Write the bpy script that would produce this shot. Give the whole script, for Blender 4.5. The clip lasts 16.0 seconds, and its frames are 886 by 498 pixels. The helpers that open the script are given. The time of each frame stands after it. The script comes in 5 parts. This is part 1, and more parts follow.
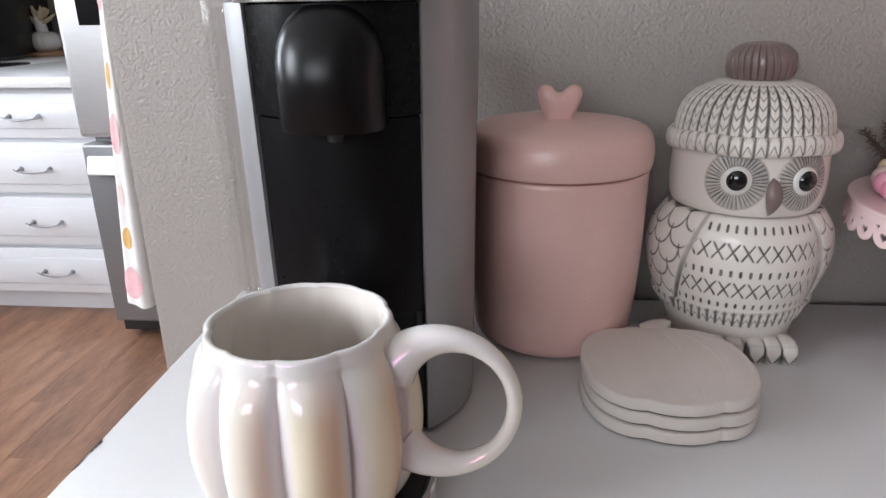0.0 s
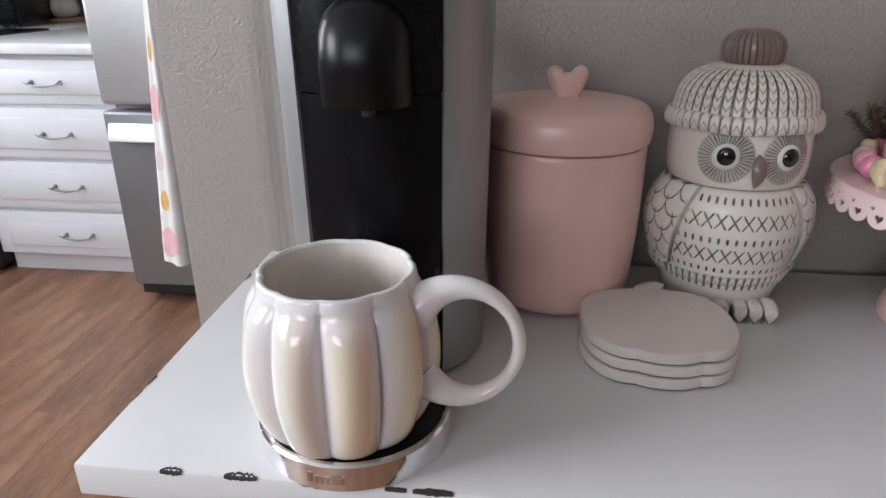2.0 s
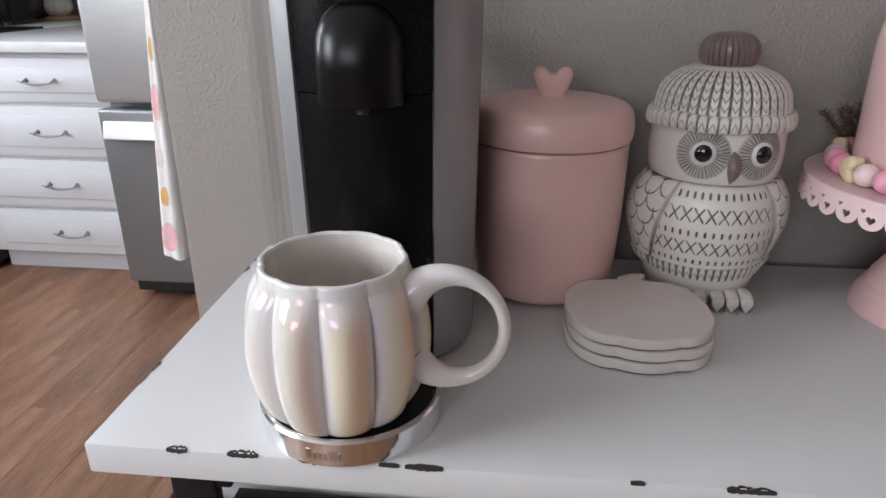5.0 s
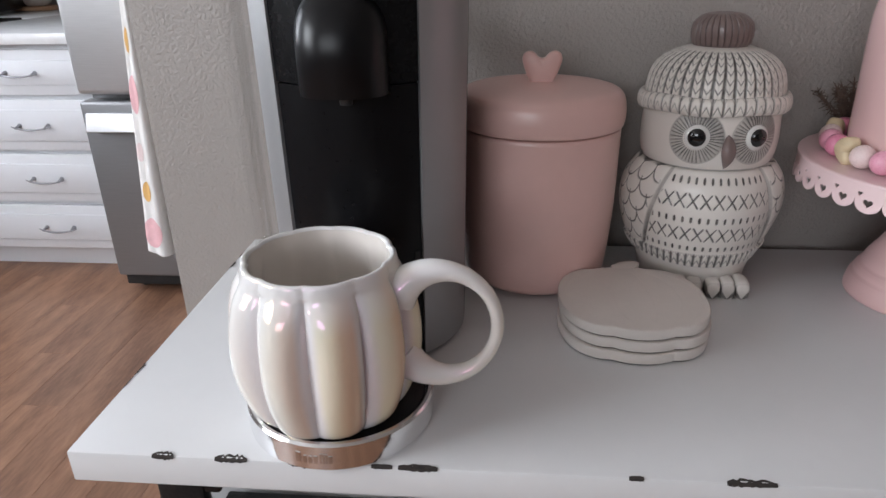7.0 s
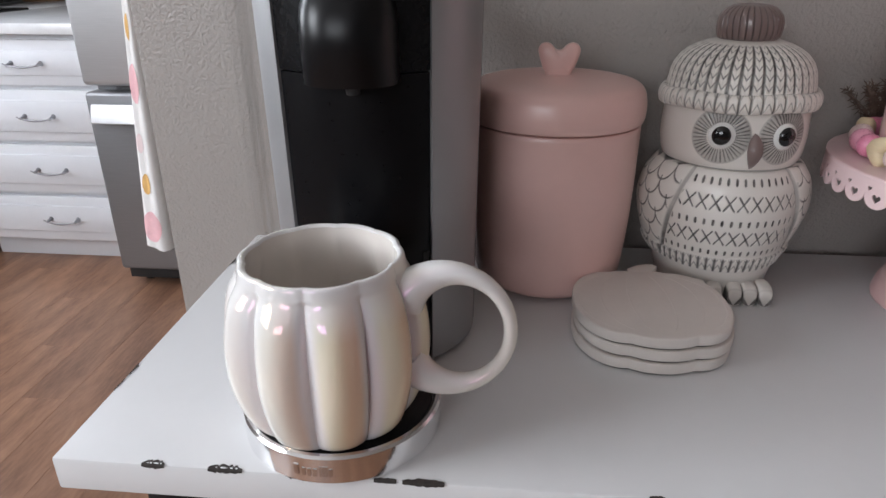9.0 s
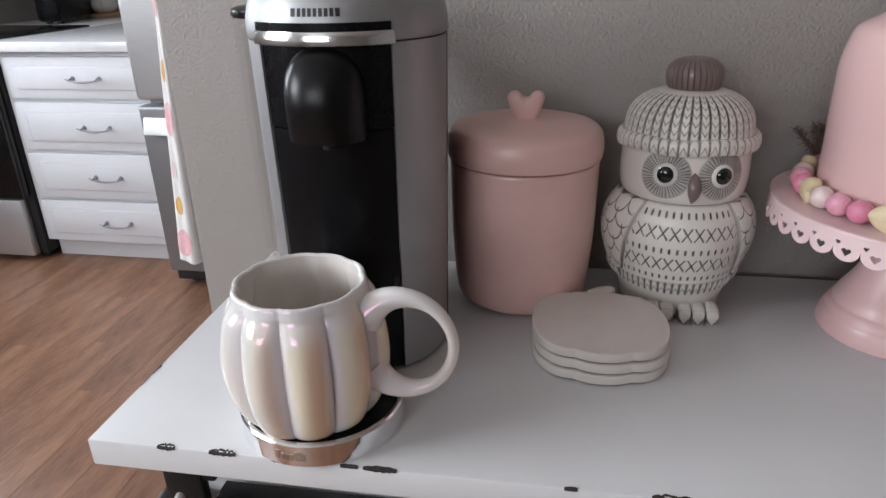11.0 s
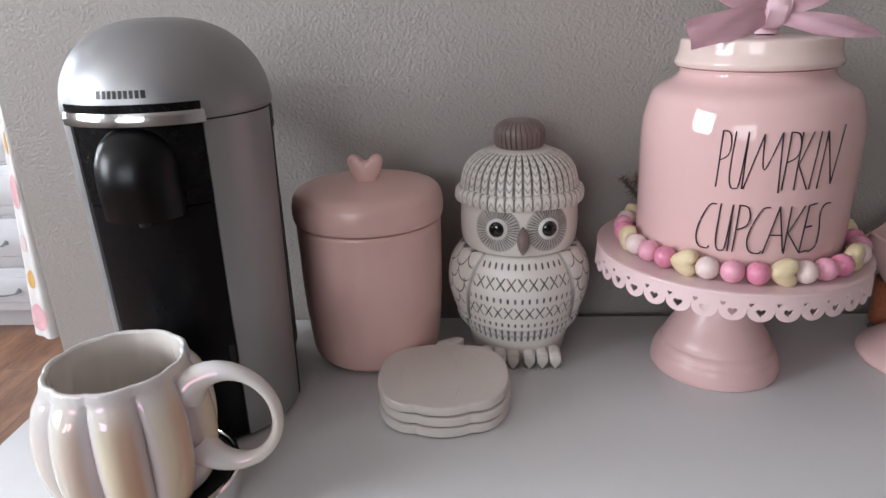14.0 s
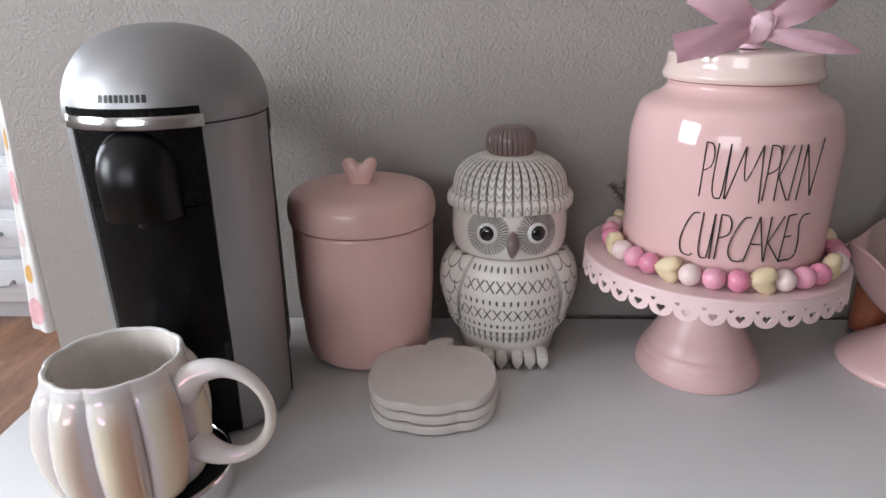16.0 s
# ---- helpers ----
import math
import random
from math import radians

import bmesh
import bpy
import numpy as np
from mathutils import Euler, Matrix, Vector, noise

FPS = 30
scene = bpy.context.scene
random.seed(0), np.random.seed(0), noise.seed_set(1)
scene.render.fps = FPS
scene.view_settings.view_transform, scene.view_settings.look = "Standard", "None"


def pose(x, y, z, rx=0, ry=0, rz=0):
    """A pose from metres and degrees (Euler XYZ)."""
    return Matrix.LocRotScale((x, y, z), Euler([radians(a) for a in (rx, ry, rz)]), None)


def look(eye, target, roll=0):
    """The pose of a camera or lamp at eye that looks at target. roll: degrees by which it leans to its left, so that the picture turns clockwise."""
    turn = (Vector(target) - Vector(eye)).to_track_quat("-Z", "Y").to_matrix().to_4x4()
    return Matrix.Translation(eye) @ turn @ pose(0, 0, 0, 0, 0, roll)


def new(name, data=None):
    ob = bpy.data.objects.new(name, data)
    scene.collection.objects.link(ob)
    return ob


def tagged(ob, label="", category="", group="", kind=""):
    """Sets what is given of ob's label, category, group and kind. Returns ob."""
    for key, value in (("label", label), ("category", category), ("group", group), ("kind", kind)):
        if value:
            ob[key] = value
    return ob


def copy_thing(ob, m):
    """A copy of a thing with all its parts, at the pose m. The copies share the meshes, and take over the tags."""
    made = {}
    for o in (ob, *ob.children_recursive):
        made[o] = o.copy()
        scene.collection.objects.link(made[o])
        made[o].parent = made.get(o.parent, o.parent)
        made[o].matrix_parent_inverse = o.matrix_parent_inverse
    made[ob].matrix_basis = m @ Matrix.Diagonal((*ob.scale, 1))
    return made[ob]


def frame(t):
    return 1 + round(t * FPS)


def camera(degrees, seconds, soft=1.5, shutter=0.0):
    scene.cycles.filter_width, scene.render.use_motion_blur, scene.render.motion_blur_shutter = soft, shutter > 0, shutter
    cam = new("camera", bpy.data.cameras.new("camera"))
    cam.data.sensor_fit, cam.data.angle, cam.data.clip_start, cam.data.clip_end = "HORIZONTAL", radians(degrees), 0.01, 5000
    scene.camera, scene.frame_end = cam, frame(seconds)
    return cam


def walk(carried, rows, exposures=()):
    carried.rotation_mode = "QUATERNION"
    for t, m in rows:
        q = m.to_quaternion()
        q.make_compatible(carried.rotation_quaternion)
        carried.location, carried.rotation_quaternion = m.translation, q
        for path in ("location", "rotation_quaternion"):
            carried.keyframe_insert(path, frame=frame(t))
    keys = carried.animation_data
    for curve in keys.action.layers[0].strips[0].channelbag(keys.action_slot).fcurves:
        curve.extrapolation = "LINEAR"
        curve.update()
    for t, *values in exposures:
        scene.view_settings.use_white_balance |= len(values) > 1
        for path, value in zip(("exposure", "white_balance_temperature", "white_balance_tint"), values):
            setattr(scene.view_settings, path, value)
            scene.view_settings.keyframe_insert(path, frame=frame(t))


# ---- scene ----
cam = camera(67.8, 16.0)
METRES, EYE, TILT, LEAN, TURN = 0.41, 1.095, 0.0, 0.0, 5.6
ROWS = [
    (0.0, 0.0, 0.0, 0.0, -0.3, -19.79, 0.84),
    (0.5, -0.0124, -0.034, 0.0011, 0.31, -21.81, 0.87),
    (1.0, -0.0216, -0.0806, 0.016, 0.81, -21.59, 0.52),
    (1.5, -0.0222, -0.1013, 0.0117, 1.17, -21.61, 0.49),
    (2.0, -0.0101, -0.1176, 0.0272, 0.84, -22.16, 0.14),
    (2.5, -0.0116, -0.1542, 0.032, 0.63, -22.31, -0.17),
    (3.0, -0.0087, -0.1766, 0.0376, 0.57, -21.8, -0.17),
    (3.5, -0.0088, -0.1873, 0.0442, 0.5, -21.72, -0.15),
    (6.0, -0.0006, -0.1515, 0.0344, -0.15, -22.98, 0.23),
    (6.5, -0.0017, -0.1417, 0.0364, -0.61, -23.33, 0.48),
    (7.0, -0.0012, -0.1426, 0.038, -0.83, -23.56, 0.84),
    (7.5, -0.017, -0.1297, 0.0309, -1.11, -23.59, 0.76),
    (8.0, -0.0512, -0.045, -0.0035, -2.07, -23.3, 0.23),
    (10.5, 0.1031, -0.2068, 0.0951, 3.93, -24.65, 0.76),
    (11.0, 0.1281, -0.2311, 0.1253, 3.77, -23.49, 1.11),
    (11.5, 0.178, -0.2548, 0.1655, 0.53, -21.24, 1.71),
    (12.0, 0.2381, -0.2531, 0.1685, -1.81, -20.12, 1.5),
    (12.5, 0.277, -0.2374, 0.1667, -2.78, -19.66, 1.61),
    (13.0, 0.2885, -0.2267, 0.1593, -3.57, -19.72, 1.5),
    (13.5, 0.2946, -0.2355, 0.1662, -3.73, -20.01, 1.7),
    (14.0, 0.2979, -0.2488, 0.1697, -3.41, -20.13, 1.78),
    (14.5, 0.2988, -0.242, 0.1673, -3.33, -20.46, 1.63),
    (15.0, 0.3083, -0.2459, 0.1764, -3.5, -20.62, 1.36),
    (15.5, 0.3086, -0.2607, 0.1825, -3.57, -20.54, 1.04),
    (16.0, 0.3053, -0.2768, 0.1924, -3.48, -20.4, 0.8),
]
EXPOSURES = [(0.0, 0.30), (0.5, 0.25), (1.5, 0.03), (3.5, -0.08), (8.0, -0.08), (11.0, -0.09), (12.5, 0.01), (16.0, 0.15)]
walk(cam, [(t, pose(0, 0, EYE, TILT, LEAN, TURN) @ pose(METRES * x, METRES * y, METRES * z, 90 + pitch, roll, yaw)) for t, x, y, z, yaw, pitch, roll in ROWS], EXPOSURES)

# ---- world and light ----
world = bpy.data.worlds.new("world")
scene.world = world
world.use_nodes = True
wn = world.node_tree
sky = wn.nodes.new("ShaderNodeTexSky")
sky.sky_type = "NISHITA"
sky.sun_disc = False
sky.sun_elevation, sky.sun_rotation = radians(38), radians(250)
wn.nodes["Background"].inputs[1].default_value = 0.10
wn.links.new(sky.outputs[0], wn.nodes["Background"].inputs[0])


def window_lamp(name, m, wide, high, watts, color):
    data = bpy.data.lights.new(name, "AREA")
    data.shape, data.size, data.size_y, data.energy, data.color = "RECTANGLE", wide, high, watts, color
    new(name, data).matrix_world = m


# daylight that comes in through the windows of the room and of the kitchen
window_lamp("window_light_dining", look((-2.66, -0.72, 1.75), (0.0, 0.30, 1.0)), 1.3, 1.0, 79, (0.885, 0.932, 1.0))
window_lamp("window_light_back", look((-1.35, -3.36, 1.75), (-0.5, 0.5, 0.95)), 1.7, 1.1, 37, (0.91, 0.942, 1.0))
window_lamp("window_light_kitchen", look((-2.66, 1.55, 1.55), (-0.6, 1.30, 0.9)), 0.8, 1.1, 35, (0.85, 0.91, 1.0))

# ---- materials ----


def mat(name, color, rough=0.5, metal=0.0, vary=0.06, scale=30.0, bump=0.0, bump_scale=200.0, coat=0.0, ior=1.5, color2=None, stretch=(1, 1, 1), detail=4.0, dist=0.001):
    m = bpy.data.materials.new(name)
    m.use_nodes = True
    n, l = m.node_tree.nodes, m.node_tree.links
    b = n["Principled BSDF"]
    b.inputs["Roughness"].default_value, b.inputs["Metallic"].default_value = rough, metal
    b.inputs["Coat Weight"].default_value, b.inputs["IOR"].default_value = coat, ior
    b.inputs["Coat Roughness"].default_value = 0.06
    tc, mp = n.new("ShaderNodeTexCoord"), n.new("ShaderNodeMapping")
    mp.inputs["Scale"].default_value = stretch
    l.new(tc.outputs["Object"], mp.inputs[0])
    big, small = n.new("ShaderNodeTexNoise"), n.new("ShaderNodeTexNoise")
    big.inputs["Scale"].default_value, small.inputs["Scale"].default_value = scale, scale * 9
    big.inputs["Detail"].default_value = small.inputs["Detail"].default_value = detail
    l.new(mp.outputs[0], big.inputs[0]), l.new(mp.outputs[0], small.inputs[0])
    add = n.new("ShaderNodeMath")
    add.operation = "MULTIPLY_ADD"
    l.new(small.outputs[0], add.inputs[0])
    add.inputs[1].default_value = 0.4
    l.new(big.outputs[0], add.inputs[2])
    ramp = n.new("ShaderNodeValToRGB")
    lo = color2 or tuple(c * (1 - vary) for c in color)
    hi = color if color2 else tuple(min(1, c * (1 + vary)) for c in color)
    ramp.color_ramp.elements[0].position, ramp.color_ramp.elements[0].color = 0.45, (*lo, 1)
    ramp.color_ramp.elements[1].position, ramp.color_ramp.elements[1].color = 0.95, (*hi, 1)
    l.new(add.outputs[0], ramp.inputs[0])
    l.new(ramp.outputs[0], b.inputs["Base Color"])
    rr = n.new("ShaderNodeMapRange")
    rr.inputs["To Min"].default_value, rr.inputs["To Max"].default_value = rough * 0.85, min(1, rough * 1.15)
    l.new(small.outputs[0], rr.inputs[0]), l.new(rr.outputs[0], b.inputs["Roughness"])
    if bump:
        bn, bp = n.new("ShaderNodeTexNoise"), n.new("ShaderNodeBump")
        bn.inputs["Scale"].default_value, bn.inputs["Detail"].default_value = bump_scale, 3
        bp.inputs["Strength"].default_value, bp.inputs["Distance"].default_value = bump, dist
        l.new(mp.outputs[0], bn.inputs[0]), l.new(bn.outputs[0], bp.inputs["Height"])
        l.new(bp.outputs[0], b.inputs["Normal"])
    return m


def wall_material():
    """Beige paint over a knock-down plaster texture."""
    m = mat("wall_paint", (0.318, 0.290, 0.270), 0.5, vary=0.03, scale=4)
    n, l = m.node_tree.nodes, m.node_tree.links
    b = n["Principled BSDF"]
    tc = n.new("ShaderNodeTexCoord")
    mp = n.new("ShaderNodeMapping")
    mp.inputs["Rotation"].default_value = (0.6, 0.9, 0.4)
    l.new(tc.outputs["Object"], mp.inputs[0])
    a, c = n.new("ShaderNodeTexNoise"), n.new("ShaderNodeTexNoise")
    a.inputs["Scale"].default_value, a.inputs["Detail"].default_value, a.inputs["Roughness"].default_value = 330, 3.0, 0.55
    c.inputs["Scale"].default_value, c.inputs["Detail"].default_value = 620, 2
    l.new(mp.outputs[0], a.inputs[0]), l.new(mp.outputs[0], c.inputs[0])
    flat = n.new("ShaderNodeMapRange")
    flat.interpolation_type = "LINEAR"
    flat.inputs["From Min"].default_value, flat.inputs["From Max"].default_value = 0.28, 0.78
    l.new(a.outputs[0], flat.inputs[0])
    add = n.new("ShaderNodeMath")
    add.operation = "MULTIPLY_ADD"
    add.inputs[1].default_value = 0.25
    l.new(c.outputs[0], add.inputs[0]), l.new(flat.outputs[0], add.inputs[2])
    bp = n.new("ShaderNodeBump")
    bp.inputs["Strength"].default_value, bp.inputs["Distance"].default_value = 0.78, 0.0010
    l.new(add.outputs[0], bp.inputs["Height"]), l.new(bp.outputs[0], b.inputs["Normal"])
    return m


def wash_material(name, light, dark, rough=0.28):
    """Glazed ceramic with a dark wash rubbed into its carved grooves (mesh attribute 'wash')."""
    m = bpy.data.materials.new(name)
    m.use_nodes = True
    n, l = m.node_tree.nodes, m.node_tree.links
    b = n["Principled BSDF"]
    at, mix, no = n.new("ShaderNodeAttribute"), n.new("ShaderNodeMix"), n.new("ShaderNodeTexNoise")
    at.attribute_name = "wash"
    mix.data_type = "RGBA"
    mix.inputs[6].default_value, mix.inputs[7].default_value = (*light, 1), (*dark, 1)
    no.inputs["Scale"].default_value, no.inputs["Detail"].default_value = 180, 5
    tc = n.new("ShaderNodeTexCoord")
    l.new(tc.outputs["Object"], no.inputs[0])
    mr, mul = n.new("ShaderNodeMapRange"), n.new("ShaderNodeMath")
    mr.inputs["To Min"].default_value, mr.inputs["To Max"].default_value = 0.55, 1.25
    mul.operation, mul.use_clamp = "MULTIPLY", True
    l.new(no.outputs[0], mr.inputs[0]), l.new(mr.outputs[0], mul.inputs[1]), l.new(at.outputs["Fac"], mul.inputs[0])
    l.new(mul.outputs[0], mix.inputs[0]), l.new(mix.outputs[2], b.inputs["Base Color"])
    b.inputs["Roughness"].default_value, b.inputs["Coat Weight"].default_value = rough, 0.3
    b.inputs["Coat Roughness"].default_value = 0.1
    return m


def pearl_material(name="pearl_lustre_glaze", sheen_tint=1.0):
    """White lustre glaze: a thin film, with cream, peach and lilac reflections painted along the ribs."""
    m = bpy.data.materials.new(name)
    m.use_nodes = True
    n, l = m.node_tree.nodes, m.node_tree.links
    b = n["Principled BSDF"]
    tc, mp, no, ramp = n.new("ShaderNodeTexCoord"), n.new("ShaderNodeMapping"), n.new("ShaderNodeTexNoise"), n.new("ShaderNodeValToRGB")
    mp.inputs["Scale"].default_value = (1, 1, 0.3)
    no.inputs["Scale"].default_value, no.inputs["Detail"].default_value = 26, 1.0
    l.new(tc.outputs["Object"], mp.inputs[0]), l.new(mp.outputs[0], no.inputs[0])

    def calc(kind, a, c=None):
        q = n.new("ShaderNodeMath")
        q.operation = kind
        for k, v in enumerate((a, c)):
            if isinstance(v, (int, float)):
                q.inputs[k].default_value = v
            elif v is not None:
                l.new(v, q.inputs[k])
        return q.outputs[0]

    # reflections painted into the base colour up each rib, one side cream, the other peach
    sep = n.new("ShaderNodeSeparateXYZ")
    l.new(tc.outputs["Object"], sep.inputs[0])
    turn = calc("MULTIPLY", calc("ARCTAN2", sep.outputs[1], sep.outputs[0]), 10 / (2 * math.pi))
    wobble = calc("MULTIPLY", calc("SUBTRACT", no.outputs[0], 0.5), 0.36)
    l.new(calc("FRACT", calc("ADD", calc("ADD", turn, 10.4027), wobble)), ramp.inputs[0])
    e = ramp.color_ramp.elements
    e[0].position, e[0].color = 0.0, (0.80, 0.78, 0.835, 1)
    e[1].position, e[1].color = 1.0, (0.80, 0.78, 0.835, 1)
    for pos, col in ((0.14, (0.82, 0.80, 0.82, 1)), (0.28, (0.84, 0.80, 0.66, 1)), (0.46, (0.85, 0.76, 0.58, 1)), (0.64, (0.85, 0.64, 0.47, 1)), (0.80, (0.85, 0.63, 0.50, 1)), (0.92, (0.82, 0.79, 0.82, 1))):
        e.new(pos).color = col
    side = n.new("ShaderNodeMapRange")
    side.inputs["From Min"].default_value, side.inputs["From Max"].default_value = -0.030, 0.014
    side.inputs["To Min"].default_value, side.inputs["To Max"].default_value = 0.14 * sheen_tint, 1.0 * sheen_tint
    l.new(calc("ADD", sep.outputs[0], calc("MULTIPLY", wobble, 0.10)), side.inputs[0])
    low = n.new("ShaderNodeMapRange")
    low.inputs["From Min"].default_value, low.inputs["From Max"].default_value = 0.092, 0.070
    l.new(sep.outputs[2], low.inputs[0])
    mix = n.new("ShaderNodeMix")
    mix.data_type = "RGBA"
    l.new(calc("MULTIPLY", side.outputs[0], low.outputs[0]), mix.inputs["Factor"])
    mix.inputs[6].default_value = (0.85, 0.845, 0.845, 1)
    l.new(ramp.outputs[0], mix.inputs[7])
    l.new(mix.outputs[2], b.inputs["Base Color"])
    b.inputs["Roughness"].default_value, b.inputs["IOR"].default_value = 0.07, 1.5
    mr = n.new("ShaderNodeMapRange")
    mr.inputs["To Min"].default_value, mr.inputs["To Max"].default_value = 255, 345
    l.new(no.outputs[0], mr.inputs[0]), l.new(mr.outputs[0], b.inputs["Thin Film Thickness"])
    b.inputs["Thin Film IOR"].default_value = 1.70
    b.inputs["Coat Weight"].default_value, b.inputs["Coat Roughness"].default_value = 0.0, 0.03
    return m


def clear_material(name, color=(1, 1, 1), rough=0.02, ior=1.3):
    """Thin clear wall: what lies behind shows straight through it, with gloss on top."""
    m = bpy.data.materials.new(name)
    m.use_nodes = True
    n, l = m.node_tree.nodes, m.node_tree.links
    n.remove(n["Principled BSDF"])
    tr, gl, lw, mix = n.new("ShaderNodeBsdfTransparent"), n.new("ShaderNodeBsdfGlossy"), n.new("ShaderNodeLayerWeight"), n.new("ShaderNodeMixShader")
    tr.inputs["Color"].default_value = (*color, 1)
    gl.inputs["Roughness"].default_value = rough
    pw, mr = n.new("ShaderNodeMath"), n.new("ShaderNodeMapRange")
    pw.operation, pw.inputs[1].default_value = "POWER", 3.5
    mr.inputs["To Min"].default_value, mr.inputs["To Max"].default_value = (ior - 1) * 0.055, 0.08
    l.new(lw.outputs["Facing"], pw.inputs[0]), l.new(pw.outputs[0], mr.inputs[0])
    l.new(mr.outputs[0], mix.inputs[0]), l.new(tr.outputs[0], mix.inputs[1]), l.new(gl.outputs[0], mix.inputs[2])
    l.new(mix.outputs[0], n["Material Output"].inputs[0])
    return m


def wood_material(name, c1, c2, rough, stretch=(14, 1.2, 14)):
    m = mat(name, c1, rough, scale=2.2, color2=c2, stretch=stretch, bump=0.12, bump_scale=20, detail=6)
    n, l = m.node_tree.nodes, m.node_tree.links
    oi, hs = n.new("ShaderNodeObjectInfo"), n.new("ShaderNodeHueSaturation")
    mr = n.new("ShaderNodeMapRange")
    mr.inputs["To Min"].default_value, mr.inputs["To Max"].default_value = 0.86, 1.13
    b = n["Principled BSDF"]
    src = b.inputs["Base Color"].links[0].from_socket
    l.new(oi.outputs["Random"], mr.inputs[0]), l.new(mr.outputs[0], hs.inputs["Value"])
    l.new(src, hs.inputs["Color"]), l.new(hs.outputs[0], b.inputs["Base Color"])
    return m


WALL = wall_material()
CEIL = mat("ceiling_paint", (0.75, 0.74, 0.72), 0.8, bump=0.2, bump_scale=90)
WHITE_PAINT = mat("white_furniture_paint", (0.675, 0.674, 0.680), 0.40, vary=0.02, scale=12, bump=0.05, bump_scale=160)
CHIPPED = mat("bare_dark_wood", (0.035, 0.028, 0.025), 0.8, vary=0.4, scale=300, bump=0.4, bump_scale=900)
IRON = mat("blackened_iron", (0.022, 0.021, 0.022), 0.42, metal=0.6, vary=0.4, scale=60, bump=0.3, bump_scale=400)
SILVER = mat("silver_paint", (0.375, 0.378, 0.386), 0.44, metal=0.68, vary=0.02, scale=40, bump=0.02, bump_scale=2500)
BLACK_GLOSS = mat("black_gloss_plastic", (0.005, 0.005, 0.006), 0.27, ior=1.28, vary=0.2, scale=20)
BLACK_SPOUT = mat("black_spout_plastic", (0.005, 0.005, 0.006), 0.30, ior=1.34, vary=0.2, scale=20)
BLACK_SATIN = mat("black_satin_plastic", (0.005, 0.005, 0.006), 0.29, ior=1.28, vary=0.15, scale=30)
BLACK_MATT = mat("black_matt_plastic", (0.018, 0.018, 0.019), 0.6, vary=0.2, scale=50)
CHROME = mat("chrome", (0.86, 0.86, 0.87), 0.15, metal=1.0, vary=0.02)
INK = mat("black_ink", (0.012, 0.011, 0.013), 0.35, vary=0.2)
EMBOSS = mat("brushed_emboss", (0.62, 0.57, 0.54), 0.2, metal=1.0, vary=0.1, scale=200)
PINK_GLAZE = mat("dusty_pink_glaze", (0.79, 0.518, 0.474), 0.30, vary=0.025, scale=14, coat=0.10, bump=0.02, bump_scale=40)
PINK_JAR = mat("pale_pink_glaze", (0.735, 0.488, 0.478), 0.05, vary=0.02, scale=10, coat=0.0, bump=0.02, bump_scale=30)
PINK_JAR_LID = mat("blush_glaze", (0.765, 0.61, 0.565), 0.12, vary=0.02, scale=12, coat=0.1)
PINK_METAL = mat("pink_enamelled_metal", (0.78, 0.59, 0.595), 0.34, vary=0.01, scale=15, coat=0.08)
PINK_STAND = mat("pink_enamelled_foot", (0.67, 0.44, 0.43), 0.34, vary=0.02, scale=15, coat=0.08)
OWL = wash_material("washed_ceramic", (0.79, 0.745, 0.695), (0.036, 0.031, 0.029), 0.30)
BROWN_GLAZE = wash_material("brown_glaze", (0.20, 0.145, 0.135), (0.06, 0.04, 0.04))
EYE_BLACK = mat("black_glaze", (0.006, 0.006, 0.007), 0.08, vary=0.1, coat=0.4)
EYE_WHITE = mat("white_glaze", (0.76, 0.745, 0.72), 0.2, vary=0.03, coat=0.3)
# near-black that paints the shade in the gaps between the coasters
GAP_SHADE = mat("gap_shade_brown", (0.05, 0.04, 0.034), 0.9, vary=0.3, scale=300)
STONEWARE = mat("unglazed_cream_stoneware", (0.70, 0.645, 0.605), 0.62, vary=0.03, scale=60, bump=0.08, bump_scale=700)
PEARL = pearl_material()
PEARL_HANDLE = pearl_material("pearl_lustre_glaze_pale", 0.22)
MUG_IN = mat("cream_glaze", (0.79, 0.735, 0.685), 0.2, vary=0.03, scale=20, coat=0.3)
CLEAR = clear_material("clear_plastic", (0.996, 0.996, 0.996), 0.05, 1.40)
CLEAR_RIB = clear_material("clear_plastic_rib", (0.99, 0.99, 0.99), 0.06, 2.4)
GLASS = clear_material("clear_glass", (0.95, 0.96, 0.95), 0.02, 1.45)
BEAD_PALE = mat("pale_bead_paint", (0.80, 0.64, 0.62), 0.28, vary=0.04, scale=80, coat=0.2)
BEAD_PINK = mat("pink_bead_paint", (0.78, 0.36, 0.47), 0.28, vary=0.04, scale=80, coat=0.2)
BEAD_DEEP = mat("deep_pink_bead_paint", (0.70, 0.24, 0.36), 0.28, vary=0.04, scale=80, coat=0.2)
BEAD_WOOD = mat("natural_wood_bead", (0.70, 0.57, 0.37), 0.5, vary=0.08, scale=30, stretch=(1, 1, 6), bump=0.1, bump_scale=300)
RIBBON = mat("pink_satin_ribbon", (0.86, 0.60, 0.68), 0.42, vary=0.04, scale=40, bump=0.1, bump_scale=900)
SPRIG = mat("dried_brown_foliage", (0.14, 0.095, 0.075), 0.8, vary=0.4, scale=80)
FLOOR_WOOD = wood_material("oak_laminate", (0.45, 0.245, 0.150), (0.150, 0.070, 0.043), 0.36, (5.5, 1.1, 5.5))
CABINET = mat("white_cabinet_paint", (0.78, 0.79, 0.82), 0.4, vary=0.02, scale=6)
COUNTER = mat("pale_quartz", (0.80, 0.80, 0.81), 0.18, vary=0.06, scale=25)
